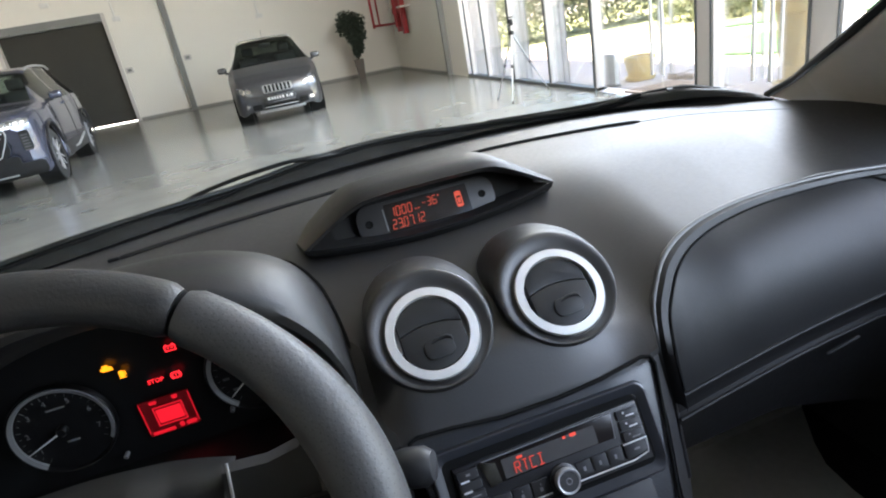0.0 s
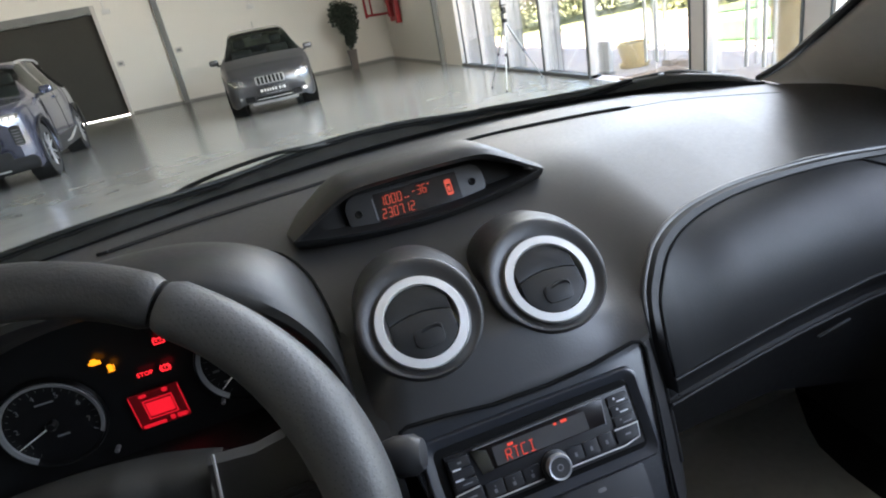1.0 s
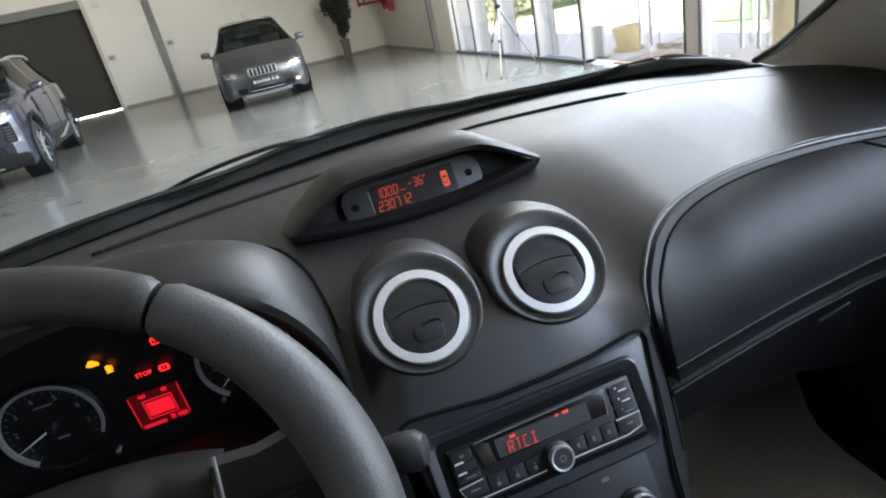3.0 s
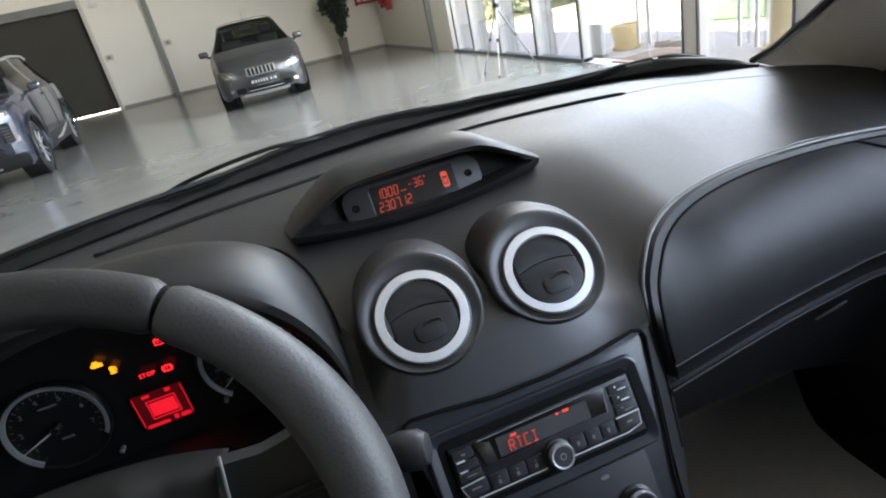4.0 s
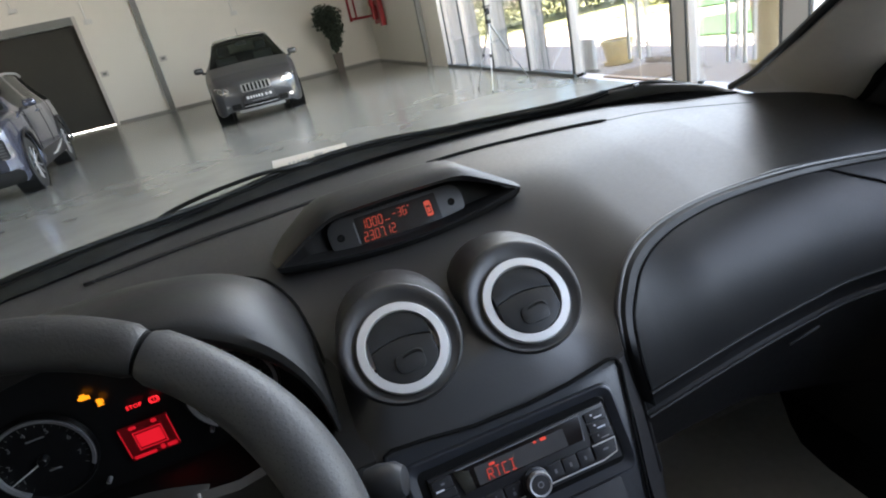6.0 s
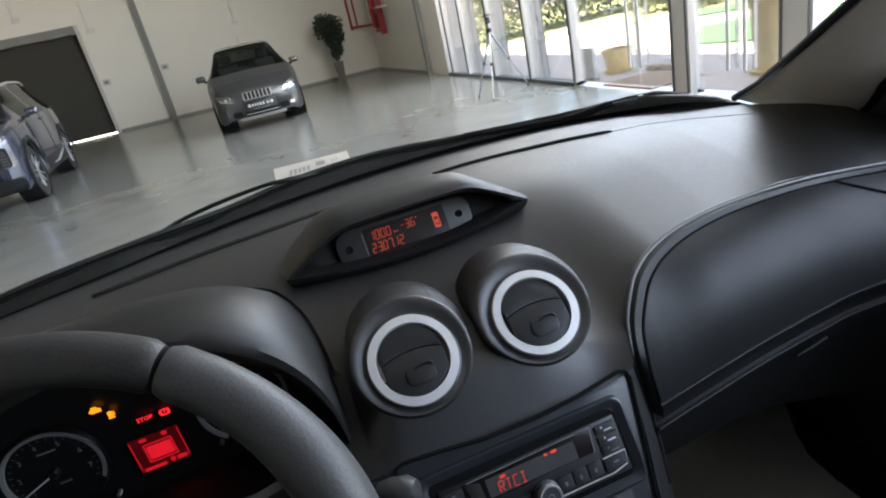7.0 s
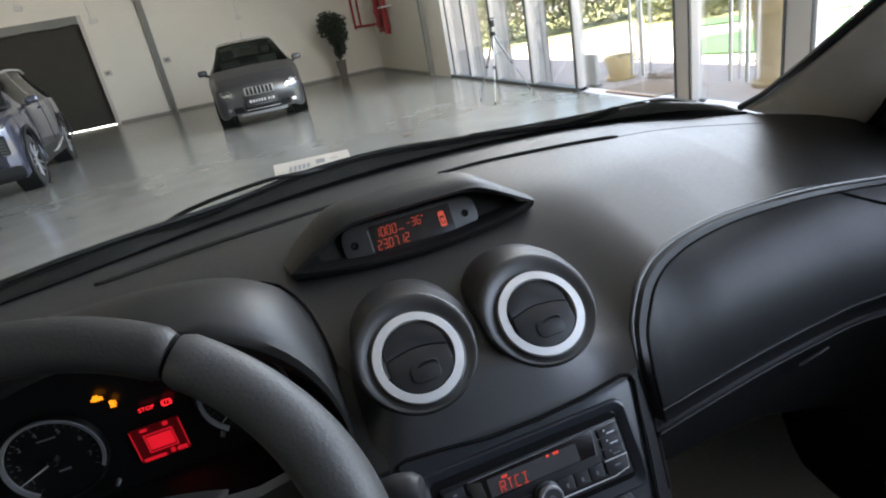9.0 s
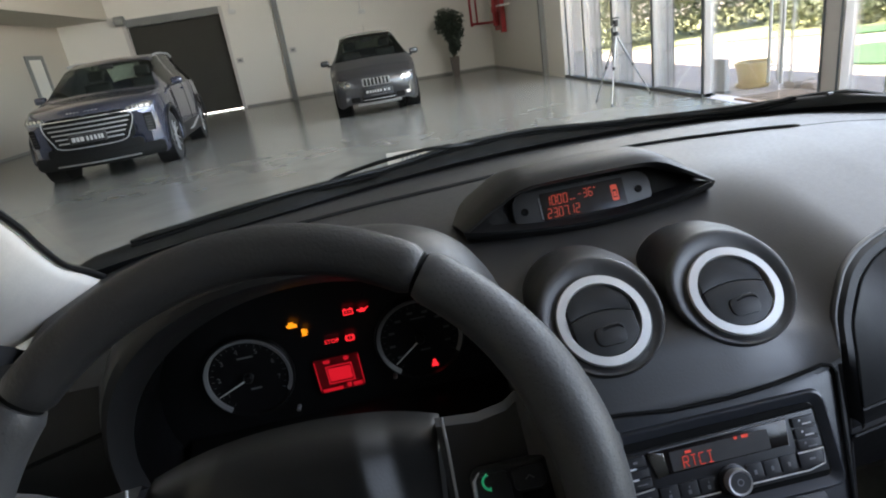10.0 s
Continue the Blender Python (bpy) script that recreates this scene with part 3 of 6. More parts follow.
box_ = thing("plinth", "low white box standing beside the open door", "plinth")
part("body", box(0.06, 0.34, 0.42, (4.28, 7.15, 0.19), 0.01), M_WHITEPVC, box_)
part("foot", box(0.1, 0.36, 0.03, (4.28, 7.15, -0.004), 0.006), M_STEELGREY, box_)
stones = thing("edging_stones", "flat rubble stones beside the pot", "stones")
for k, (x, y) in enumerate(((4.95, 6.62), (5.0, 6.38), (5.1, 6.75))):
    part("stone", box(0.22, 0.2, 0.09, (x, y, 0.02), 0.03, m=None), M_PAVE, stones)

# ---------------------------------------------------------------- cars in the hall
def car_section(T, y):
    g = lambda k: lerp_table(T[k], y)
    top, w, belt, wr, low = g("top"), g("w"), g("belt"), g("wr"), g("sill")
    for ax in T["axles"]:
        d = abs(y - ax)
        if d < T["arch"]:
            low = max(low, T["hub"] + math.sqrt(T["arch"] ** 2 - d * d))
    h = max(0.02, belt - low)
    raw = [(w * 0.93, low), (w * 0.985, low + 0.04 * h / 0.5), (w, low + 0.3 * h), (w * 0.995, low + 0.65 * h), (w * 0.975, low + 0.92 * h), (w * 0.955, belt),
           (0.55 * w * 0.95 + 0.45 * wr, belt + 0.35 * (top - belt)), (wr * 1.06, belt + 0.72 * (top - belt)), (wr, belt + 0.92 * (top - belt)), (wr * 0.86, top - 0.004), (wr * 0.5, top + 0.008), (0, top + 0.014)]
    return raw


def car_point(T, y, k):
    x, z = car_section(T, y)[k]
    nose = T["nose"] * max(0, 1 - y / 1.2) * (x / T["w"][4][1]) ** 2
    tail = -T["nose"] * 0.6 * max(0, (y - T["len"] + 0.8) / 0.8) * (x / T["w"][4][1]) ** 2
    return Vector((x, y + nose + tail, z))


def car_body(T, name, label, paint, m):
    car = thing(name, label, "car", m=m)
    ys = sorted(set(T["ys"] + [a + T["arch"] * c for a in T["axles"] for c in (-1.0, -0.97, -0.9, -0.75, -0.5, -0.2, 0.2, 0.5, 0.75, 0.9, 0.97, 1.0)]))
    n = 12
    cells = {"body": [], "windscreen": [], "side_window": [], "rear_window": []}
    P = [[car_point(T, y, k) for k in range(n)] for y in ys]
    for j in range(len(ys) - 1):
        ym = (ys[j] + ys[j + 1]) / 2
        for k in range(n - 1):
            kind = "body"
            if T["cowl"] < ym < T["head"] and k >= 8:
                kind = "windscreen"
            elif T["cowl"] + 0.42 < ym < T["tail"] - 0.05 and 5 <= k <= 7 and not any(abs(ym - p) < 0.05 for p in T["posts"]):
                kind = "side_window"
            elif T["tail"] < ym < T["tail_end"] and k >= 8:
                kind = "rear_window"
            cells[kind].append((j, k))
    groups = [(kind, cs, (1, -1)) for kind, cs in cells.items() if kind != "side_window"]
    runs = []
    for j in sorted({j for j, k in cells["side_window"]}):
        if runs and runs[-1][-1] == j - 1:
            runs[-1].append(j)
        else:
            runs.append([j])
    for run in runs:
        groups += [("side_window", [c for c in cells["side_window"] if c[0] in run], (s,)) for s in (1, -1)]
    for kind, cs, sides in groups:
        bm = bmesh.new()
        vs = {}

        def vert(j, k, s):
            key = (j, k, s if k < n - 1 else 1)
            if key not in vs:
                p = P[j][k]
                vs[key] = bm.verts.new((p.x * s, p.y, p.z))
            return vs[key]
        for j, k in cs:
            for s in sides:
                q = [vert(j, k, s), vert(j, k + 1, s), vert(j + 1, k + 1, s), vert(j + 1, k, s)]
                bm.faces.new(q if s < 0 else q[::-1])
        if kind == "body":
            for j in (0, len(ys) - 1):
                loop = [vert(j, k, 1) for k in range(n)] + [vert(j, k, -1) for k in range(n - 2, -1, -1)]
                bm.faces.new(loop)
        bmesh.ops.recalc_face_normals(bm, faces=bm.faces[:])
        ob = part(kind, bm, paint if kind == "body" else M_CARGLASS, car)
        if kind != "body":
            ob.visible_shadow = False
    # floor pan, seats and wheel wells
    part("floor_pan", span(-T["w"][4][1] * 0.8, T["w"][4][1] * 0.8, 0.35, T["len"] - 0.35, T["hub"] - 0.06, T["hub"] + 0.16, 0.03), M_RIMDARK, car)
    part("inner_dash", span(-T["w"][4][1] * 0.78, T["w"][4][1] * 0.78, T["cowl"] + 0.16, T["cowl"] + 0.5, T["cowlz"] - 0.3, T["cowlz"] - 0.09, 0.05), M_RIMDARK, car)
    for s in (1, -1):
        x, y = s * 0.37, T["cowl"] + 1.25
        part("seat_back", box(0.42, 0.14, 0.58, (x, y, T["seat"] + 0.22), 0.06, seg=3), M_SEAT, car)
        part("head_rest", box(0.23, 0.10, 0.16, (x, y + 0.02, T["seat"] + 0.62), 0.04, seg=3), M_SEAT, car)
        part("seat_cushion", box(0.48, 0.5, 0.16, (x, y - 0.25, T["seat"] - 0.02), 0.05), M_SEAT, car)
    part("inner_mirror", box(0.22, 0.03, 0.07, (0, T["head"] - 0.12, T["mz"]), 0.015), M_BLACKTRIM, car)
    tyre = [(T["r"] * 0.66, -0.09), (T["r"] * 0.9, -0.095), (T["r"] * 0.985, -0.08), (T["r"], -0.05), (T["r"], 0.05), (T["r"] * 0.985, 0.08), (T["r"] * 0.9, 0.095), (T["r"] * 0.66, 0.09)]
    for ax in T["axles"]:
        for s in (1, -1):
            mm = pose(s * (T["w"][4][1] - 0.115), ax, T["r"], 0, 90 * s, 0)
            wh = part("wheel", lathe(tyre, 40, mm), M_TYRE, car)
            part("rim", lathe([(T["r"] * 0.67, 0.085), (T["r"] * 0.64, 0.092), (T["r"] * 0.6, 0.07), (T["r"] * 0.56, 0.0), (T["r"] * 0.3, -0.02), (0, -0.02)], 40, mm), M_RIMDARK if T["dark_rim"] else M_STEELGREY, wh)
            for k in range(10):
                a = radians(36 * k + (7 if k % 2 else 0))
                bar = [mm @ Vector((rr * math.cos(a + tw), rr * math.sin(a + tw), hh)) for rr, tw, hh in ((0.05, 0, 0.075), (T["r"] * 0.35, 0.03, 0.082), (T["r"] * 0.64, 0.0, 0.085))]
                part("spoke", tube(bar, 0.011 if T["dark_rim"] else 0.014, 6), M_SPOKE if T["dark_rim"] else M_RIM, wh)
            part("hub_cap", lathe([(0.055, 0.07), (0.05, 0.088), (0, 0.092)], 20, mm), M_SPOKE if T["dark_rim"] else M_RIM, wh)
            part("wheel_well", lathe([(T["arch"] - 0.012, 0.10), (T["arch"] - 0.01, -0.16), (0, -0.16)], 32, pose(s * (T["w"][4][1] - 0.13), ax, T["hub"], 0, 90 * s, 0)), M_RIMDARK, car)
    if T["clad"]:
        for ax in T["axles"]:
            for s in (1, -1):
                ring = [Vector((s * (T["w"][4][1] + 0.004), ax + (T["arch"] + 0.018) * math.cos(radians(a)), T["hub"] + (T["arch"] + 0.018) * math.sin(radians(a)))) for a in range(-8, 189, 7)]
                part("arch_cladding", tube(ring, 0.022, 8), M_BLACKTRIM, car, "black wheel arch cladding")
        for s in (1, -1):
            y0, y1 = T["axles"][0] + T["arch"], T["axles"][1] - T["arch"]
            part("sill_cladding", box(0.05, y1 - y0, 0.22, (s * (T["w"][4][1] - 0.012), (y0 + y1) / 2, 0.37), 0.02), M_BLACKTRIM, car, "black sill cladding")
    for s in (1, -1):
        mir = part("door_mirror", box(0.175, 0.11, 0.11, (s * (T["w"][4][1] + 0.075), T["cowl"] + 0.47, T["mirz"]), 0.05, seg=4), paint, car)
        part("mirror_foot", box(0.12, 0.05, 0.04, (s * (T["w"][4][1] - 0.03), T["cowl"] + 0.47, T["mirz"] - 0.06), 0.012), M_BLACKTRIM, mir)
        part("door_handle", box(0.025, 0.2, 0.035, (s * (T["w"][4][1] - 0.005), T["cowl"] + 1.35, T["mirz"] - 0.14), 0.01), paint, car)
        for y in (T["cowl"] + 0.38, T["posts"][0], T["posts"][1]):
            edge = [car_point(T, y, k) + Vector((0.002, 0, 0)) for k in range(1, 6)]
            part("door_gap", tube([Vector((s * p.x, p.y, p.z)) for p in edge], 0.004, 5), M_GAP, car)
    return car


def front_pt(T, x, y, out=0.0):
    """Sets a piece on the bowed nose of a car."""
    return Vector((x, y + T["nose"] * (x / T["w"][4][1]) ** 2 * 1.0 - out, 0))


H = dict(top=[(0, .56), (.03, .63), (.10, .695), (.2, .745), (.45, .84), (.8, .935), (1.0, .985), (1.25, 1.14), (1.6, 1.33), (1.85, 1.42), (2.2, 1.465), (2.9, 1.455), (3.3, 1.39), (3.6, 1.15), (3.8, .95), (3.9, .8)],
         w=[(0, .60), (.05, .70), (.15, .765), (.4, .80), (1.0, .835), (2.8, .84), (3.5, .80), (3.9, .70)],
         belt=[(0, .47), (.03, .53), (.1, .60), (.2, .665), (.45, .75), (.8, .83), (1.0, .88), (1.3, .93), (3, .97), (3.6, .95), (3.9, .72)],
         wr=[(0, .46), (.1, .60), (.3, .66), (1.0, .70), (1.3, .63), (1.6, .575), (1.85, .55), (2.9, .54), (3.4, .52), (3.9, .56)],
         sill=[(0, .22), (.05, .17), (.3, .16), (3.5, .2), (3.8, .26), (3.9, .35)],
         ys=[0, .015, .03, .06, .10, .15, .2, .3, .45, .6, .8, .9, 1.0, 1.08, 1.25, 1.42, 1.6, 1.75, 1.85, 2.0, 2.2, 2.23, 2.33, 2.6, 2.85, 2.9, 3.1, 3.3, 3.45, 3.6, 3.7, 3.8, 3.86, 3.9],
         axles=(.75, 3.2), arch=.345, hub=.30, r=.295, nose=.20, len=3.9, cowl=1.0, head=1.84, cowlz=.98, tail=3.3, tail_end=3.62, drop=.095, drop_x=.46, posts=(2.28, 2.97), seat=.62, mz=1.32, mirz=.985, dark_rim=False, clad=False)
hatch = car_body(H, "hatchback_car", "gunmetal grey hatchback with slotted grille and clear lamps", M_PAINT1, pose(0.03, 11.05, 0.0, 0, 0, 1.0))


def nose_y(T, x, z):
    """How far back the nose lies at a height and offset."""
    a = abs(x)
    ze = z + T["drop"] * smooth_step(T["drop_x"], T["w"][4][1] * 0.97, a)
    back = lerp_table([(zz, yy) for yy, zz in T["top"][:6]], ze) if ze > T["top"][0][1] else 0.0
    low = T["sill"][0][1]
    if z < low:
        back += (low - z) * 1.0
    return back + T["nose"] * max(0, 1 - back / 1.2) * (x / T["w"][4][1]) ** 2


def nose_slab(parent, name, x0, x1, z0, z1, y, depth, mat, T, r=0.012, label="", shear=0.0):
    """A plate set on the nose, following its bow."""
    o = rounded(x0, x1, z0, z1, min(r, (x1 - x0) * 0.45, (z1 - z0) * 0.45), 6)
    bm = slab(o, -0.03, depth, min(0.004, depth * 0.5))
    cut = max(2, round((x1 - x0) / 0.06))
    for k in range(1, cut):
        xc = x0 + (x1 - x0) * k / cut
        bmesh.ops.bisect_plane(bm, geom=bm.verts[:] + bm.edges[:] + bm.faces[:], plane_co=(xc, 0, 0), plane_no=(1, 0, 0))
    for k in range(1, 4):
        zc = z0 + (z1 - z0) * k / 4
        bmesh.ops.bisect_plane(bm, geom=bm.verts[:] + bm.edges[:] + bm.faces[:], plane_co=(0, zc, 0), plane_no=(0, 1, 0))
    for v in bm.verts:
        x, z, d = v.co
        z += shear * (abs(x) - (abs(x0) + abs(x1)) / 2)
        v.co = Vector((x, y + nose_y(T, x, z) - d, z))
    bmesh.ops.recalc_face_normals(bm, faces=bm.faces[:])
    return part(name, bm, mat, parent, label)


grille = nose_slab(hatch, "grille", -.26, .26, .515, .655, .0, .010, M_STEELGREY, H, .03, "seven-slot grille")
for k in range(7):
    x = -.204 + .068 * k
    nose_slab(grille, "grille_slot", x - .021, x + .021, .528, .645, .0, .014, M_RIMDARK, H, .018)
for k in range(8):
    x = -.238 + .068 * k
    nose_slab(grille, "grille_bar", x - .013, x + .013, .518, .656, .0, .022, M_STEELGREY, H, .010)
plate = nose_slab(hatch, "plate", -.265, .285, .325, .475, .0, .03, M_PLATE, H, .015, "black show plate with pale print")
for x0, x1 in ((-.215, -.16), (-.15, -.11), (-.10, -.065), (-.055, -.02), (-.01, .03), (.04, .08), (.115, .15), (.16, .18), (.19, .235)):
    nose_slab(plate, "print_bar", x0 + .004, x1 - .006, .394, .440, .0, .033, M_PLATEINK, H, .004)
nose_slab(plate, "print_bar", -.13, .16, .348, .358, .0, .033, M_GREYBAR, H, .003)
nose_slab(hatch, "lower_intake", -.30, .32, .235, .315, .0, .012, M_RIMDARK, H, .03)
nose_slab(hatch, "bumper_bar", -.40, .42, .180, .228, .0, .020, M_BAR, H, .01, "silver bumper strip")
nose_slab(hatch, "bumper_bar", -.29, .31, .270, .284, .0, .019, M_BAR, H, .008)
for s in (1, -1):
    x0, x1 = sorted((s * .43, s * .71))
    lamp = nose_slab(hatch, "headlamp", x0, x1, .540, .665, .0, .014, M_LAMP, H, .055, "clear headlamp glass", .34)
    a, b = sorted((s * .47, s * .55))
    nose_slab(lamp, "lamp_bowl", a, b, .562, .632, .0, .019, M_CHROME, H, .033, "", .34)
    # the window-facing lamp and fog lamp glow like a reflection
    a, b = sorted((s * .57, s * .66))
    nose_slab(lamp, "lamp_bowl", a, b, .560, .650, .0, .019, M_LAMPGLINT if s > 0 else M_CHROME, H, .040, "", .34)
    a, b = sorted((s * .53, s * .61))
    nose_slab(hatch, "fog_lamp", a, b, .295, .345, .0, .016, M_LAMPGLINT if s > 0 else M_LAMP, H, .024)
    a, b = sorted((s * .34, s * .50))
    nose_slab(hatch, "side_intake", a, b, .255, .345, .0, .034, M_RIMDARK, H, .02)
part("wiper", tube([(-.5, 1.06, 1.035), (.1, 1.02, 1.02)], .009, 6), M_BLACKTRIM, hatch)
part("aerial", tube([(0, 2.2, 1.475), (0, 2.35, 1.62)], .004, 5), M_BLACKTRIM, hatch)

S = dict(top=[(0, .88), (.04, .95), (.12, 1.0), (.3, 1.04), (.6, 1.075), (1.0, 1.11), (1.18, 1.16), (1.55, 1.38), (1.9, 1.55), (2.2, 1.615), (2.9, 1.645), (3.6, 1.63), (4.0, 1.56), (4.25, 1.3), (4.45, 1.05), (4.55, .9)],
         w=[(0, .74), (.05, .83), (.15, .89), (.4, .92), (1.0, .935), (3.2, .935), (4.1, .90), (4.55, .78)],
         belt=[(0, .80), (.04, .87), (.12, .93), (.3, .97), (.6, 1.0), (1.0, 1.03), (1.3, 1.06), (3, 1.10), (4.0, 1.12), (4.3, 1.0), (4.55, .82)],
         wr=[(0, .60), (.1, .72), (.3, .77), (1.0, .80), (1.3, .74), (1.6, .68), (1.9, .65), (3.4, .63), (4.1, .60), (4.55, .62)],
         sill=[(0, .27), (.05, .22), (.3, .20), (4.1, .26), (4.4, .34), (4.55, .42)],
         ys=[0, .02, .04, .08, .12, .2, .3, .45, .6, .8, 1.0, 1.1, 1.18, 1.3, 1.55, 1.7, 1.88, 1.95, 2.2, 2.4, 2.45, 2.55, 2.9, 3.2, 3.25, 3.35, 3.6, 3.8, 4.0, 4.12, 4.25, 4.35, 4.45, 4.5, 4.55],
         axles=(.9, 3.56), arch=.43, hub=.37, r=.365, nose=.33, len=4.55, cowl=1.12, head=1.9, cowlz=1.12, tail=4.0, tail_end=4.3, drop=.08, drop_x=.60, posts=(2.5, 3.3), seat=.78, mz=1.5, mirz=1.15, dark_rim=True, clad=True)
suv = car_body(S, "suv_car", "blue-grey sport utility car with wide chrome grille", M_PAINT2, pose(-3.97, 8.505, 0.0, 0, 0, 6.3))
grille = nose_slab(suv, "grille", -.56, .56, .49, .905, .0, .006, M_RIMDARK, S, .12, "wide black grille with chrome bars")
for k in range(6):
    h = .56 + .060 * k
    half = .42 + .032 * k
    nose_slab(grille, "grille_bar", -half, half, h, h + .016, .0, .02, M_CHROME if k == 5 else M_BAR, S, .006)
rimpts = [front_pt(S, x, 0.0, .02) + Vector((0, 0, z)) for x, z in ((-.55, .90), (-.58, .78), (-.50, .60), (-.40, .50), (0, .485), (.40, .50), (.50, .60), (.58, .78), (.55, .90))]
part("grille_rim", tube(along(rimpts, 40), .007, 8), M_BAR, grille)
plate = nose_slab(suv, "plate", -.26, .22, .545, .665, .0, .045, M_PLATE, S, .012, "dark number plate with pale print")
for x0, x1 in ((-.22, -.17), (-.16, -.12), (-.11, -.06), (-.03, .0), (.02, .05), (.07, .10), (.12, .145), (.155, .185)):
    nose_slab(plate, "print_bar", x0, x1, .575, .635, .0, .048, M_PLATEINK, S, .004)
nose_slab(suv, "lower_bumper", -.62, .62, .37, .50, .0, .016, M_RIMDARK, S, .05)
nose_slab(suv, "lower_bumper", -.86, .86, .215, .40, .0, .014, M_RIMDARK, S, .06)
nose_slab(suv, "skid_strip", -.55, .55, .255, .277, .0, .02, M_STEELGREY, S, .01, "silver skid strip")
for k in range(9):
    nose_slab(suv, "badge_bar", -.20 + .045 * k, -.17 + .045 * k, .945, .962, .0, .006, M_CHROME, S, .003)
for s in (1, -1):
    a, b = sorted((s * .52, s * .83))
    lamp = nose_slab(suv, "headlamp", a, b, .850, .940, .0, .014, M_LAMP, S, .03, "slim clear headlamp", .12)
    for q in range(4):
        a, b = sorted((s * (.56 + .065 * q), s * (.605 + .065 * q)))
        # outer cells on the window side carry the painted reflection
        nose_slab(lamp, "lamp_cell", a, b, .882, .918, .0, .019, M_LAMPGLINT if s > 0 and q > 1 else M_CHROME, S, .01, "", .12)
    a, b = sorted((s * .70, s * .80))
    vent = nose_slab(suv, "side_vent", a, b, .55, .80, .0, .008, M_RIMDARK, S, .03)
    for q in range(6):
        nose_slab(vent, "vent_blade", a + .012, b - .012, .545 + .038 * q, .562 + .038 * q, .0, .014, M_BLACKTRIM, S, .005)
    pts = [car_point(S, y, 8) + Vector((0, 0, .035)) for y in (2.1, 2.4, 2.8, 3.2, 3.6, 3.9)]
    part("roof_rail", tube([Vector((s * p.x, p.y, p.z)) for p in along(pts, 14)], .018, 8), M_BAR, suv, "silver roof rail")
    part("sill_trim", tube([Vector((s * .955, y, .34 + .16 * max(0, y - 2.2))) for y in (1.9, 2.2, 2.6, 2.95)], [.012, .02, .024, .012], 8), M_BAR, suv, "silver sill trim")

# ---------------------------------------------------------------- loose things in the hall
plant = thing("potted_tree", "dark green bushy tree in a tall tapered planter", "potted plant")
px, py = 2.47, 17.5
part("planter", merged(lathe([(0, 0), (.12, 0), (.175, .52), (.18, .54), (.16, .54), (.15, .48), (0, .48)], 4, pose(px, py, 0, 0, 0, 45))), M_POTGREY, plant, smooth=False)
part("trunk", tube(along([(px, py, .45), (px + .02, py, .7), (px - .01, py, 1.2)], 8), [.03, .028, .026, .024, .022, .02, .016, .01], 8), M_BARK, plant)


def bush(r):
    cx, cz, rx, rz = r.choice(((-.12, 1.62, .30, .26), (-.16, 1.45, .28, .24), (.10, 1.52, .30, .28), (.12, 1.22, .25, .26), (-.04, 1.18, .18, .24), (.08, .92, .15, .22), (.0, .78, .09, .16)))
    v = Vector((r.gauss(0, 1), r.gauss(0, 1), r.gauss(0, 1))).normalized() * r.random() ** .35
    return Vector((px + cx + rx * v.x, py + rx * v.y, cz + rz * v.z))


part("crown", leaves(5000, bush, .085, 21), M_LEAFDARK, plant, smooth=False)
for k in range(10):
    a = k * 0.63
    part("branch", tube(along([(px, py, .7 + .05 * k), (px + .13 * math.cos(a), py + .13 * math.sin(a), .9 + .06 * k), (px + .28 * math.cos(a), py + .28 * math.sin(a), 1.05 + .06 * k)], 6), [.012, .01, .009, .008, .006, .003], 6), M_BARK, plant)

tri = thing("tripod", "slim silver camera tripod with black head", "tripod")
hub = Vector((3.22, 7.8, .86))
for f in ((3.0, 8.04), (2.97, 7.43), (3.76, 7.98)):
    foot = Vector((*f, 0.0))
    mid = hub.lerp(foot, .48)
    leg = part("leg", tube([hub, mid], .013, 8), M_TRIPOD, tri)
    part("lower_tube", tube([mid, foot + Vector((0, 0, .02))], .008, 8), M_TRIPOD, leg)
    part("clamp", tube([mid + Vector((0, 0, .02)), mid - Vector((0, 0, .02))], .018, 8), M_BLACKTRIM, leg)
    part("rubber_foot", cyl(.016, .01, .024, pose(foot.x, foot.y, .012), 10), M_BLACKTRIM, leg)
    brace = hub.lerp(foot, .3)
    part("brace", tube([(hub.x, hub.y, .60), brace], .006, 6), M_BLACKTRIM, tri)
part("centre_column", tube([(hub.x, hub.y, .56), (hub.x, hub.y, .98)], .012, 10), M_TRIPOD, tri)
part("shoulder", cyl(.045, .035, .05, pose(hub.x, hub.y, .87), 14), M_BLACKTRIM, tri)
part("head", box(.06, .06, .09, (hub.x, hub.y, 1.0), .015), M_BLACKTRIM, tri)
part("top_plate", box(.09, .06, .02, (hub.x, hub.y, 1.065), .006), M_BLACKTRIM, tri)
part("pan_handle", tube([(hub.x, hub.y, 1.0), (hub.x - .16, hub.y - .12, .92)], .008, 8), M_BLACKTRIM, tri)

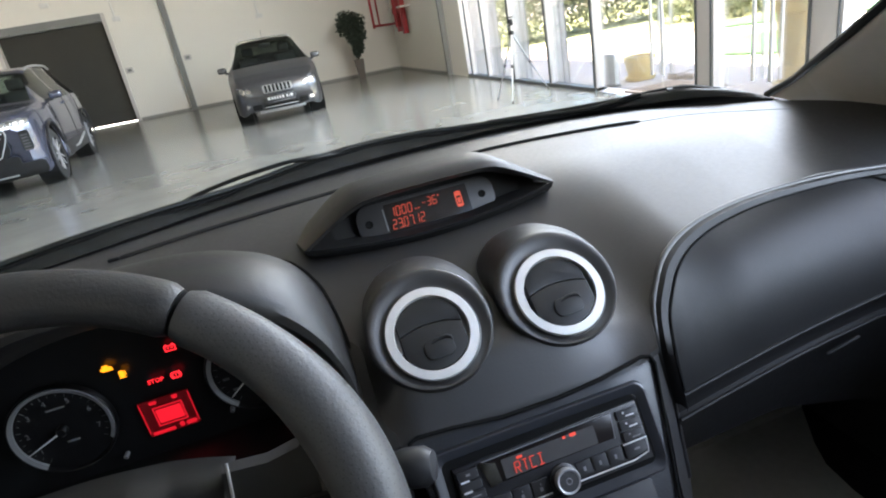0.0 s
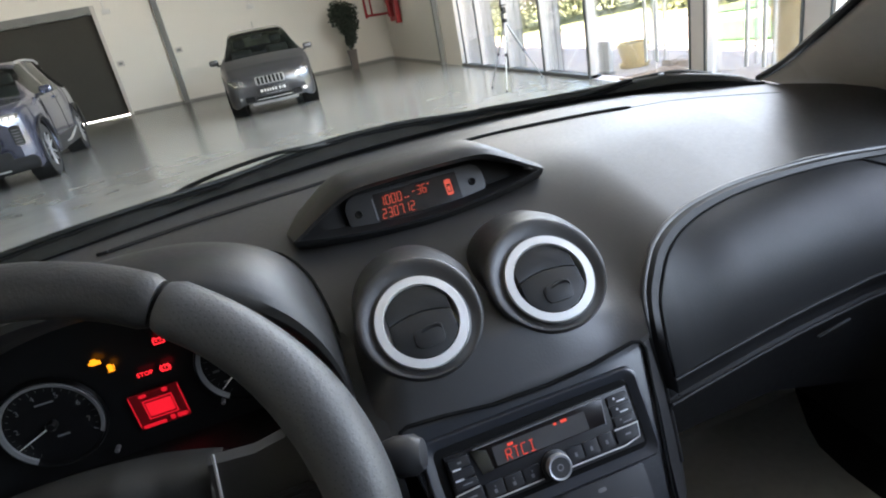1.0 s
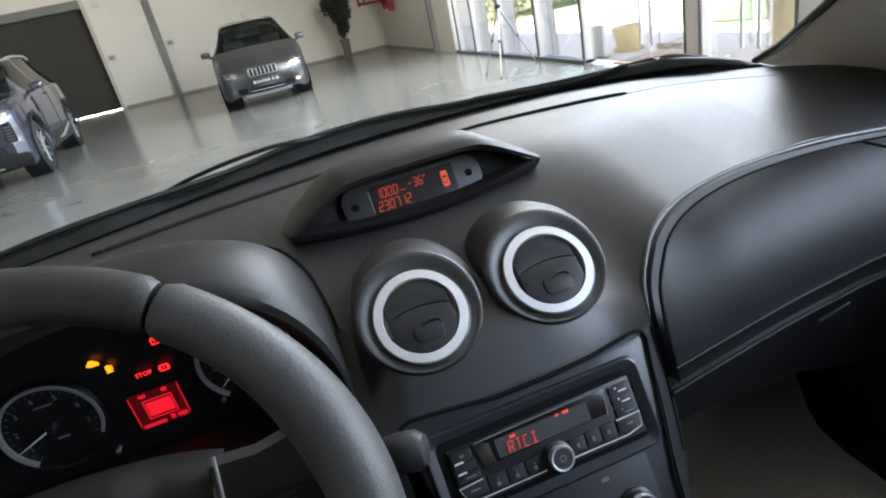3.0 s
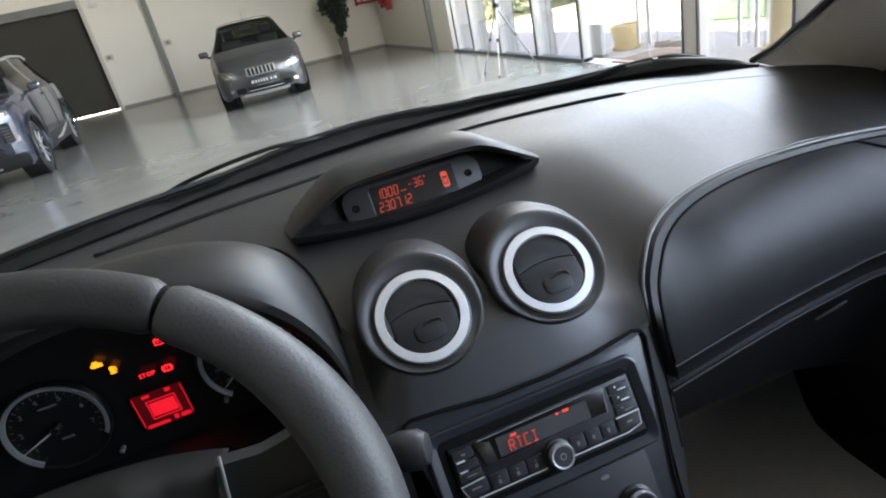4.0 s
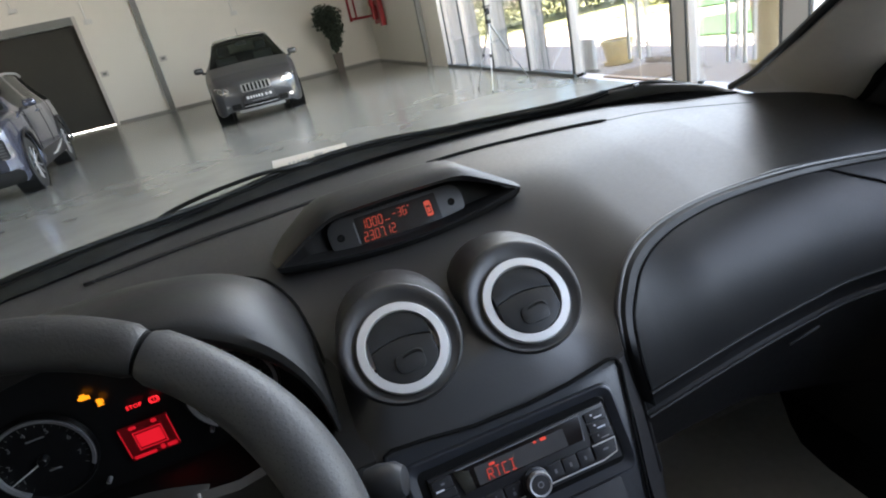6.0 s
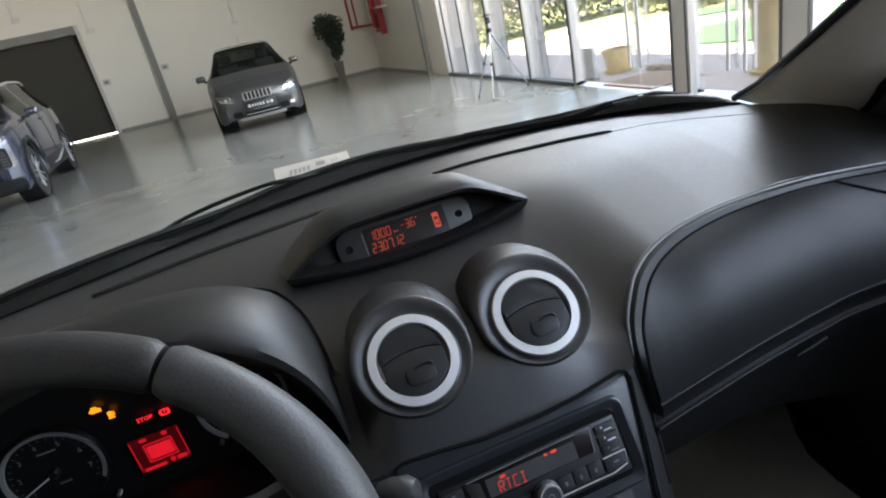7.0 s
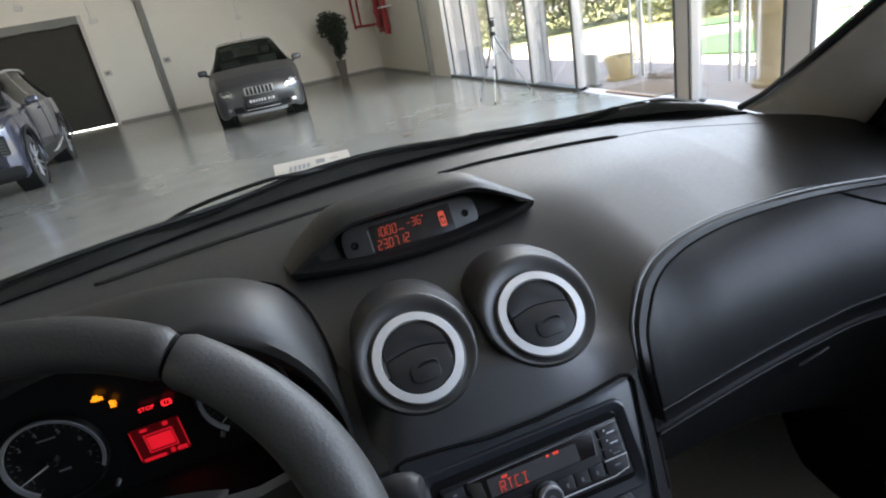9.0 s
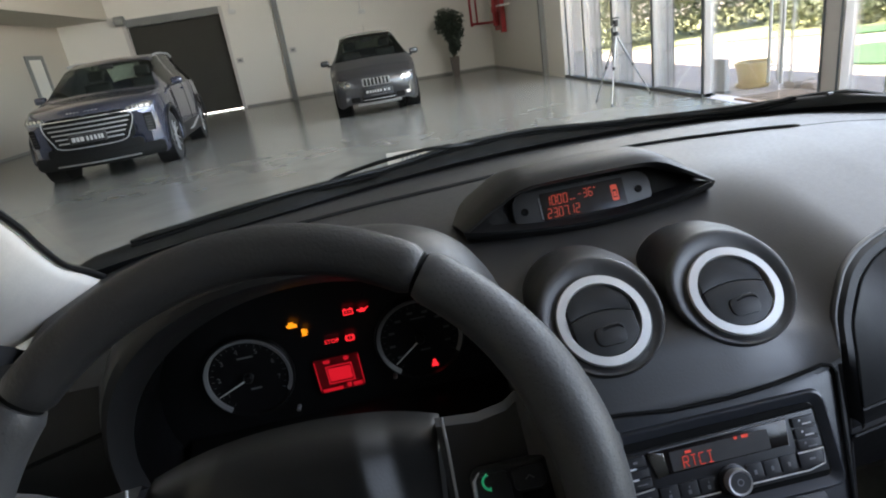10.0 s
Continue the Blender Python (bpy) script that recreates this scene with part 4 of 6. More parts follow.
stick = thing("floor_sticker", "white floor sticker with grey print", "floor sticker")
part("sheet", slab([(-.065, 6.085), (.735, 6.055), (.79, 6.70), (-.06, 6.79)], .0005, .003), M_STICKER, stick, smooth=False)
for k in range(5):
    x = .085 + .048 * k
    part("print_bar", slab([(x, 6.17 + .012 * k), (x + .026, 6.17 + .012 * k), (x + .05, 6.44), (x + .018, 6.44)], .003, .0042), M_GREYINK, stick, smooth=False)
part("print_bar", slab([(.385, 6.30), (.48, 6.30), (.50, 6.52), (.40, 6.53)], .003, .0042), M_GREYINK, stick, smooth=False)
for k in range(3):
    part("print_bar", slab([(.555 + .03 * k, 6.33), (.568 + .03 * k, 6.33), (.574 + .03 * k, 6.47), (.561 + .03 * k, 6.47)], .003, .0042), M_GREYINK, stick, smooth=False)

# ---------------------------------------------------------------- the car round the camera
CAR = Matrix.Translation((0.165, 0, 0.95)) @ pose(0, 0, 0, 0, -1.5, 0) @ Matrix.Translation((-0.165, 0, -0.95))
MID = 0.165


FOOT = along([(-0.72, 0.745, 0), (-0.62, 0.84, 0), (-0.55, 0.895, 0), (-0.47, 0.938, 0), (-0.386, 0.970, 0), (-0.296, 1.006, 0), (-0.2, 1.048, 0), (-0.10, 1.087, 0), (0.055, 1.125, 0), (0.22, 1.138, 0), (0.4, 1.115, 0), (0.537, 1.066, 0),
              (0.638, 1.013, 0), (0.724, 0.952, 0), (0.796, 0.883, 0), (0.87, 0.80, 0), (0.94, 0.72, 0)], 120)


def screen_y(x):
    """Where the dash top meets the windscreen."""
    return lerp_table([(p.x, p.y) for p in FOOT], x)


RIDGE = ((0.3305, 0.450, 0.66), (0.327, 0.456, 0.715), (0.3227, 0.460, 0.764), (0.3160, 0.461, 0.801), (0.3135, 0.468, 0.8436), (0.3245, 0.489, 0.870), (0.3434, 0.508, 0.890), (0.3664, 0.527, 0.9035), (0.4029, 0.547, 0.9135),
         (0.455, 0.563, 0.920), (0.5315, 0.575, 0.9214), (0.642, 0.580, 0.9155), (0.747, 0.575, 0.9043), (0.92, 0.545, 0.885))
EDGE = [(-0.60, 0.52), (-0.42, 0.52), (-0.40, 0.63), (-0.01, 0.63), (0.004, 0.452), (0.306, 0.452)] + [(p[0], p[1] + 0.004) for p in RIDGE[4:]]


def dash_z(x, y):
    p = smooth_step(0.26, 0.42, x)
    s = 0.44 * (1 - p) + 0.265 * p
    d = 0.76 - y
    soft = 0.035
    d = soft * math.log1p(math.exp(d / soft)) if d < 0.6 else d
    side = 0.05 * smooth_step(0.50, 0.75, abs(x - MID)) * smooth_step(0.6, 1.0, abs(x - MID))
    if x > MID:
        side = lerp_table([(0.36, 0.0), (0.48, 0.004), (0.58, 0.015), (0.755, 0.027), (0.9, 0.05)], x - MID) * (1 - 0.25 * smooth_step(0.6, 0.95, y))
    swell = 0.036 * smooth_step(0.0, 0.05, x) * (1 - smooth_step(0.20, 0.335, x)) * smooth_step(0.446, 0.492, y) * (1 - smooth_step(0.50, 0.66, y))
    return 0.968 - s * d - side + swell - 0.03 * max(0, y - 0.95)


dash = thing("dashboard", "dark grey grained plastic dashboard with soft sheen", "dashboard", m=CAR)
rows = []
NX, NY = 240, 84
for j in range(NY + 1):
    r = []
    for i in range(NX + 1):
        x = -0.60 + 1.53 * i / NX
        y0, y1 = lerp_table(EDGE, x), screen_y(x)
        f = (j / NY) ** 1.35
        y = y0 + (y1 - y0) * f
        z = dash_z(x, y)
        if j == 0:
            z -= 0.004
        r.append(Vector((x, y, z)))
    rows.append(r)
part("top_panel", sheet(rows), M_DASH, dash)

# raised rim round the glove box, its lid, and the shelf below
rim_all = along(RIDGE, 104)
rim = [p for p in rim_all if p.z > 0.764 or p.x > 0.4]
part("glove_rim", tube([p + Vector((0.0022, 0.0022, -0.0028)) for p in rim_all], 0.0036, 12), M_DASH, dash)
inner = [p + Vector((0.012, -0.010, -0.010)) for p in rim]
LOW = along([(0.327, 0.456, 0.7695), (0.413, 0.466, 0.7735), (0.502, 0.476, 0.7765), (0.592, 0.482, 0.7795), (0.665, 0.480, 0.7845), (0.80, 0.46, 0.786), (0.95, 0.42, 0.796)], 60)


def low_at(x):
    for a, b in zip(LOW, LOW[1:]):
        if x <= b.x:
            return a + (b - a) * max(0, (x - a.x) / (b.x - a.x))
    return LOW[-1]


def lid_rows(gap):
    rows = []
    n = len(inner)
    for k, p in enumerate(inner):
        q = low_at(max(p.x, 0.334))
        a = p + Vector((gap * 0.4, -gap * 0.2, -gap * 0.6))
        d = (q - a).length
        row = []
        for j in range(15):
            f = j / 14
            bulge = min(0.026, d * 0.2) * (0.25 + 0.75 * smooth_step(0.34, 0.46, p.x)) * math.sin(math.pi * f ** 0.85)
            row.append(a.lerp(q, f) + Vector((0, -0.8, 0.35)) * bulge)
        rows.append(row)
    return rows


part("rim_lip", sheet([[p + Vector((0, 0.002, -0.002)) for p in rim], [p + Vector((0.006, -0.007, -0.004)) for p in rim], inner, [p + Vector((0.004, 0.006, -0.012)) for p in inner]]), M_DASHSHADE, dash)
part("glove_box_lid", sheet(lid_rows(0.004)), M_DASHSHADE, dash, "bulging dark glove box lid")
LID = lid_rows(0.004)
cut = [k for k, p in enumerate(inner) if p.x < 0.70]
turn = [LID[min(len(LID) - 1, cut[-1] + round(d))][j] + Vector((0, -0.0006, 0.0004)) for d, j in ((1.5, 0), (3, 1), (4.2, 2), (5, 3), (5.6, 5), (6, 7), (6.4, 9), (6.7, 11), (7, 14))]
part("lid_gap", tube([inner[k] + Vector((0.003, 0.001, -0.003)) for k in cut[6:]] + turn, 0.0020, 6), M_GAP, dash)
band = [[p + Vector((0, 0.0, -0.001)) for p in LOW], [p + Vector((0, 0.006, -0.012)) for p in LOW], [p + Vector((0, 0.004, -0.026)) for p in LOW], [p + Vector((0, -0.002, -0.029)) for p in LOW],
        [p + Vector((0, 0.004, -0.055)) for p in LOW], [p + Vector((0, 0.016, -0.097 - 0.13 * max(0, p.x - 0.345) - 0.25 * max(0, p.x - 0.50))) for p in LOW], [p + Vector((0, 0.03, -0.101 - 0.13 * max(0, p.x - 0.345) - 0.25 * max(0, p.x - 0.50))) for p in LOW], [p + Vector((0, 0.25, -0.08)) for p in LOW]]
part("lower_panel", sheet(band), M_DASHSHADE, dash)
part("lid_edge", tube([p + Vector((0, -0.001, 0.0)) for p in LOW], 0.0022, 6), M_DASHSHADE, dash)
part("shelf_edge", tube([p + Vector((0, -0.003, -0.0285)) for p in LOW], 0.0022, 6), M_DASHSHADE, dash)
hx = along([(0.522, 0.471, 0.732), (0.570, 0.468, 0.743), (0.615, 0.472, 0.746)], 12)
part("pull_lip", tube(hx[3:9], 0.002, 8), M_DASHSHADE, dash)

# defroster slots and the seam that runs on
def on_top(pts, n, up=0.001):
    return [Vector((p.x, p.y, dash_z(p.x, p.y) + up)) for p in along([(x, y, 0) for x, y in pts], n)]


part("defroster_slot", tube(on_top([(-0.287, 0.905), (-0.148, 0.938), (0.005, 0.957), (0.085, 0.966)], 30), [0.003] + [0.0085] * 28 + [0.004], 8, flat=0.3), M_SLOT, dash)
part("defroster_slot", tube(on_top([(0.27, 0.975), (0.351, 0.970), (0.466, 0.936), (0.585, 0.889)], 30), [0.006] * 28 + [0.005, 0.002], 8, flat=0.55), M_GAP, dash)
part("top_seam", tube(on_top([(0.585, 0.889), (0.70, 0.848), (0.80, 0.785)], 16, 0.0002), 0.0009, 6, flat=0.5), M_DASHSHADE, dash)
part("slot_end_clip", box(0.016, 0.007, 0.005, (-0.289, 0.903, dash_z(-0.289, 0.903) + 0.002), 0.0015), M_DASHSHADE, dash)

# hood over the instruments
HOODX = -0.2


def arch(y, half, top, p=3.0, low=0.78, base=0.85, n=41, cx=-0.21):
    out = []
    for k in range(n):
        t = math.pi * k / (n - 1)
        c, s = math.cos(t), math.sin(t)
        out.append(Vector((cx - half * (abs(c) ** (2 / p)) * (1 if c > 0 else -1), y, base + (top - base) * abs(s) ** (2 / p))))
    foot = [Vector((out[0].x + 0.075 * (1 - math.cos(radians(15 * k))), y, base - (base - low + 0.02) * math.sin(radians(15 * k)))) for k in range(6, 0, -1)]
    return foot + out + [Vector((out[-1].x, y, low))]


hood = [arch(0.492, 0.207, 1.034, 2.3), arch(0.493, 0.2095, 1.040, 2.45), arch(0.50, 0.211, 1.045, 2.6), arch(0.52, 0.2118, 1.049, 2.8), arch(0.555, 0.2115, 1.050),
        arch(0.60, 0.210, 1.040), arch(0.66, 0.206, 1.018), arch(0.73, 0.198, 0.985), arch(0.80, 0.18, 0.945), arch(0.87, 0.145, 0.92), arch(0.93, 0.09, 0.90)]
# the mouth narrows to an inner lip, and the dark well of the dials begins behind it
mouth = [arch(0.492, 0.207, 1.034, 2.3), arch(0.496, 0.2055, 1.029, 2.2), arch(0.510, 0.203, 1.020, 2.1), arch(0.526, 0.2005, 1.012, 2.0)]
well = [arch(0.526, 0.2005, 1.012, 2.0), arch(0.530, 0.2015, 1.013, 2.05), arch(0.608, 0.2005, 1.000, 2.2)]
# hood in the shade-toned copy, its mouth in the plain dash plastic
part("instrument_hood", sheet(hood), M_HOODSHADE, dash)
part("hood_mouth", sheet(mouth), M_DASH, dash)
part("hood_lining", sheet(well), M_CLUSTER, dash)

HOODS = ((0.52, 0.2118, 1.049, 2.8), (0.555, 0.2115, 1.050, 3.0), (0.60, 0.210, 1.040, 3.0), (0.66, 0.206, 1.018, 3.0), (0.73, 0.198, 0.985, 3.0), (0.80, 0.18, 0.945, 3.0))
seam = []
for k in range(30):
    y = 0.53 + 0.26 * k / 29
    half, top, p = (lerp_table([(h[0], h[c]) for h in HOODS], y) for c in (1, 2, 3))
    for q in arch(y, half, top, p, n=161)[87:]:
        if q.z < dash_z(q.x, y):
            seam.append(Vector((q.x + 0.0022, y, dash_z(q.x + 0.0022, y) + 0.0006)))
            break
part("hood_seam", tube(seam, 0.0017, 6), M_GAP, dash)

# side vents' block at the driver's door end
part("end_panel", sheet([[Vector((-0.62 + 0.202 * k / 8, y, z)) for k in range(9)] for y, z in ((0.60, 0.965), (0.53, 0.952), (0.508, 0.925), (0.500, 0.82), (0.51, 0.70), (0.56, 0.60))]), M_DASHSHADE, dash)
part("end_seam", tube([(-0.62, 0.503, 0.868), (-0.47, 0.505, 0.9015), (-0.419, 0.506, 0.9125)], 0.0022, 6), M_GAP, dash)
part("column_cover", sheet([[Vector((-0.02 - 0.38 * k / 8, y, z)) for k in range(9)] for y, z in ((0.606, 0.79), (0.55, 0.765), (0.51, 0.72), (0.52, 0.58))]), M_DASHSHADE, dash)
part("side_cheek", sheet([[Vector((x, y, z)) for y, z in ((0.62, 0.90), (0.56, 0.885), (0.50, 0.86), (0.452, 0.838), (0.44, 0.80), (0.40, 0.70), (0.40, 0.55))] for x in (-0.008, 0.006, 0.022)]), M_DASHSHADE, dash)

# round vents
VN = Vector((0, -0.707, 0.707))


def round_vent(x, label):
    base = part("air_vent", vent_sleeve(x), M_DASH, dash, label)
    m = Matrix.Translation((x, 0.511, 0.912)) @ pose(0, 0, 0, 45, 0, 0) @ Matrix.Diagonal((0.965, 0.98, 1, 1))
    part("vent_ring", lathe([(0.0398, -0.018), (0.0400, 0.0010), (0.0405, 0.0020), (0.0492, 0.0016), (0.0499, 0.0008), (0.0502, -0.006)], 72, m), M_SATIN, base, "satin silver ring")
    part("vent_throat", lathe([(0.0397, -0.0145), (0.02, -0.015), (0, -0.015)], 40, m), M_SATIN, base)
    # the barrel: an upper and a lower vane with flat cut sides and a curved gap between them
    half, rad = 0.0345, 0.0392
    seam = lambda u: 0.0035 + 0.0065 * (1 - (u / half) ** 2)
    us = [half * (k / 12 - 1) for k in range(25)]
    rim = lambda u: math.sqrt(rad * rad - u * u)
    upper = [(u, seam(u) + 0.0008) for u in us] + [(u, rim(u)) for u in reversed(us)]
    lower = [(u, -rim(u)) for u in us] + [(u, seam(u) - 0.0008) for u in reversed(us)]
    part("vane", slab(upper, -0.0130, -0.0012, 0.0010, m), M_VANE, base)
    vane = part("vane", slab(lower, -0.0130, 0.0006, 0.0012, m), M_VANE, base)
    part("vane_gap", slab([(u, seam(u) - 0.0012) for u in us] + [(u, seam(u) + 0.0012) for u in reversed(us)], -0.0125, -0.0060, 0, m), M_GAP, base, smooth=False)
    part("vane_tab", slab(rounded(-0.0140, 0.0185, -0.0285, -0.0085, 0.0075), -0.002, 0.0022, 0.0012, m), M_VANE, vane)
    lip = [(-0.0045, -0.0102), (0.004, -0.0082), (0.013, -0.0082), (0.0172, -0.0105), (0.0180, -0.0150)]
    part("tab_lip", tube([m @ Vector((u, v, 0.0021)) for u, v in lip], [0.0004, 0.0013, 0.0015, 0.0013, 0.0005], 8), M_VANE, vane)
    part("tab_edge", tube([m @ Vector((u, v - 0.0021, 0.0023)) for u, v in lip[:4]], 0.0006, 6), M_GAP, vane)
    return base


def vent_sleeve(x):
    c = Vector((x, 0.511, 0.912))
    u, v = Vector((1, 0, 0)), Vector((0, 0.707, 0.707))
    rows = []
    for r, out, back, drop, up in ((0.0482, -0.002, 0, 0, 0), (0.0498, -0.0036, 0, 0, 0), (0.0512, -0.0042, 0, 0, 0.0004), (0.0535, -0.0034, 0, 0, 0.0012), (0.0570, -0.0016, 0, 0, 0.0026), (0.0605, -0.0003, 0, 0, 0.0042), (0.0632, -0.0002, 0, 0, 0.0056),
                                   (0.0652, -0.0016, 0, 0, 0.0066), (0.0668, -0.0060, 0, 0, 0.0074), (0.0680, -0.008, 0.012, 0.001, 0.0080), (0.0686, -0.008, 0.03, 0.004, 0.0085), (0.0684, -0.008, 0.055, 0.010, 0.0095), (0.0665, -0.008, 0.085, 0.022, 0.010), (0.060, -0.008, 0.125, 0.044, 0.008), (0.048, -0.008, 0.165, 0.068, 0.006)):
        o = c + VN * out + Vector((min(0.006, back * 0.3), back, -drop)) + v * up
        rows.append([o + r * (math.cos(t) * u + math.sin(t) * v) for t in (2 * math.pi * k / 64 for k in range(64))])
    return sheet(rows, close=True)


round_vent(0.0858, "round centre vent in a soft nacelle")
round_vent(0.2296, "round centre vent in a soft nacelle")

# segment lettering of the liquid crystal displays
STROKES = {"a": ((0, 2), (1, 2)), "b": ((1, 2), (1, 1)), "c": ((1, 1), (1, 0)), "d": ((0, 0), (1, 0)), "e": ((0, 1), (0, 0)), "f": ((0, 2), (0, 1)), "g": ((0, 1), (1, 1)),
           "i": ((0.5, 2), (0.5, 1)), "l": ((0.5, 1), (0.5, 0)), "k": ((0.45, 1), (1, 0))}
GLYPHS = {"0": "abcdef", "1": "bc", "2": "abged", "3": "abgcd", "6": "afgedc", "7": "abc", "-": "g", "R": "abefgk", "T": "ail", "C": "adef", "I": "adil"}


def readout(name, text, h, step, material, parent, m, slant=0.1, thick=0.074):
    """A row of segment characters, from the left, as one mesh."""
    w, t, x, bms = step * 0.64, h * thick, 0.0, []
    for ch in text:
        if ch in ".:":
            for y in ((0,) if ch == "." else (0.3 * h, 0.7 * h)):
                bms.append(slab([(x - step * 0.25 + a * t * 0.6, y + b * t * 0.6) for a, b in ((-1, -1), (1, -1), (1, 1), (-1, 1))], 0, 0.0003))
            continue
        if ch == "°":
            bms.append(slab(rounded(x, x + 2.4 * t, h - 2.4 * t, h, t * 0.4), 0, 0.0003))
        for k in GLYPHS.get(ch, ""):
            (ax, ay), (bx, by) = STROKES[k]
            p, q = Vector((x + ax * w, ay * h / 2)), Vector((x + bx * w, by * h / 2))
            d = (q - p).normalized()
            n = Vector((-d.y, d.x)) * t / 2
            p, q = p + d * t * 0.62, q - d * t * 0.62
            bms.append(slab([(v.x, v.y) for v in (p - d * t * 0.5, p - n, q - n, q + d * t * 0.5, q + n, p + n)], 0, 0.0003))
        x += step
    bm = merged(*bms)
    for vtx in bm.verts:
        vtx.co.x += slant * vtx.co.y
    return part(name, bm, material, parent, smooth=False, m=m)


# ---- display pod
pod = thing("display_pod", "dark hooded dash display with orange readout", "display", m=CAR)
P0, P1 = -0.018, 0.329


def pod_row(y, z_top, z_end, x0, x1, p, skew=0.0, n=45):
    r = []
    for k in range(n):
        q = -1 + 2 * k / (n - 1)
        q = math.sin(q * math.pi / 2)
        if p > 2.05:
            t = (1 - abs(q)) / 0.46
            s = min(1.0, max(0.0, 0.505 * (1 + t - math.sqrt((1 - t) ** 2 + 0.04))))
        else:
            s = 1 - abs(q) ** 1.7
        r.append(Vector(((x0 + x1) / 2 + (x1 - x0) / 2 * q, y + skew * q * q, z_end + (z_top - z_end) * s)))
    return r


shell = [pod_row(0.735, 1.000, 0.966, P0 + 0.012, P1 - 0.012, 2.6, -0.010), pod_row(0.712, 1.008, 0.964, P0 + 0.006, P1 - 0.006, 2.6, 0.0), pod_row(0.706, 1.012, 0.965, P0, P1, 2.7, 0.006), pod_row(0.712, 1.018, 0.966, P0 - 0.002, P1 + 0.002, 2.7, 0.006),
         pod_row(0.74, 1.022, 0.965, P0 - 0.006, P1 + 0.004, 2.6, 0.004), pod_row(0.78, 1.021, 0.958, P0 - 0.010, P1 + 0.004, 2.5), pod_row(0.83, 1.010, 0.95, P0 - 0.012, P1 + 0.002, 2.4), pod_row(0.88, 0.990, 0.945, P0 - 0.006, P1 - 0.005, 2.3), pod_row(0.93, 0.955, 0.94, P0 + 0.01, P1 - 0.02, 2.2)]
part("hood_shell", sheet(shell), M_HOODSHADE, pod)
# chin coloured near-black for the shadow under the display
chin = [pod_row(0.700, 0.9495, 0.965, P0, P1, 2.0, 0.012), pod_row(0.6975, 0.947, 0.963, P0, P1, 2.0, 0.0145), pod_row(0.7000, 0.940, 0.957, P0 + 0.002, P1 - 0.002, 2.0, 0.013), pod_row(0.712, 0.930, 0.950, P0 + 0.004, P1 - 0.004, 2.0, 0.01), pod_row(0.75, 0.935, 0.945, P0 + 0.01, P1 - 0.01, 2.0)]
part("chin", sheet(chin), M_GAP, pod)
bed = [pod_row(0.7003, 0.9497, 0.965, P0 + 0.001, P1 - 0.001, 2.0, 0.012), pod_row(0.750, 0.946, 0.963, P0 + 0.02, P1 - 0.02, 2.0, -0.016), pod_row(0.778, 0.995, 0.965, P0 + 0.014, P1 - 0.014, 2.6, -0.03), pod_row(0.735, 1.0005, 0.966, P0 + 0.012, P1 - 0.012, 2.6, -0.010)]
part("recess", sheet(bed), M_PODIN, pod)
FACE = Matrix.Translation((0.155, 0.741, 0.966)) @ pose(0, 0, 0, 90 - 27, 0, 0)
part("bezel", slab(rounded(-0.099, 0.097, -0.0235, 0.0255, 0.019), -0.004, 0.001, 0.001, FACE), M_BEZEL, pod)
disp = part("display_window", slab(rounded(-0.0585, 0.0595, -0.0185, 0.0205, 0.001), 0.0, 0.0022, 0.0004, FACE), M_LCDPOD, pod, "dark liquid crystal window")
for s in (-0.083, 0.079):
    part("screw", lathe([(0, 0.0014), (0.003, 0.0014), (0.0046, 0.0026), (0.0054, 0.0012)], 16, FACE @ Matrix.Translation((s, 0.0, 0))), M_GAP, pod)
part("window_edge", box(0.0014, 0.03, 0.001, (-0.0605, 0, 0.0018), 0, FACE), M_GREYBAR, pod)
readout("time_digits", "10:00", 0.0122, 0.0082, M_ORANGE, disp, FACE @ pose(-0.0520, 0.0022, 0.0024))
readout("date_digits", "23.07.12", 0.0122, 0.0079, M_ORANGE, disp, FACE @ pose(-0.0530, -0.0150, 0.0024))
readout("temperature_digits", "-36°", 0.0112, 0.0076, M_ORANGE, disp, FACE @ pose(-0.0065, 0.0040, 0.0024))
car_icon = merged(*[slab(o, 0.0022, 0.0026, 0, FACE) for o in (rounded(0.0405, 0.0421, -0.009, 0.012, 0.0007), rounded(0.0479, 0.0495, -0.009, 0.012, 0.0007), rounded(0.0415, 0.0485, 0.006, 0.0125, 0.002), rounded(0.0415, 0.0485, -0.0095, -0.0055, 0.0015), rounded(0.0432, 0.0468, -0.0040, 0.0030, 0.001))])
part("car_symbol", car_icon, M_ORANGE, disp, smooth=False)
for x in (-0.0165, -0.0125):
    part("dash_mark", box(0.003, 0.001, 0.0004, (x, 0.0045, 0.0024), 0, FACE), M_ORANGE, disp, smooth=False)

# ---- centre console fascia and radio
CON = Matrix.Translation((MID, 0.452, 0.8315)) @ Matrix((( 1, 0, 0, 0), (0, 0.47, -0.883, 0), (0, 0.883, 0.47, 0), (0, 0, 0, 1)))
con = thing("centre_console", "dark carbon-patterned centre console fascia", "console", m=CAR)
outer = [(-0.134, 0.003), (-0.126, 0.006), (-0.09, 0.0035), (-0.04, -0.003), (0.02, -0.004), (0.07, -0.001), (0.105, 0.004), (0.120, 0.0065), (0.127, 0.004), (0.130, -0.004), (0.120, -0.07), (0.108, -0.14), (0.10, -0.24), (-0.10, -0.24), (-0.108, -0.14), (-0.126, -0.07), (-0.136, -0.012)]
part("shadow_gap", slab([(x * 1.02, y * 1.0 + 0.0045) for x, y in outer], -0.03, -0.0045, 0.0, CON), M_GAP, con, smooth=False)
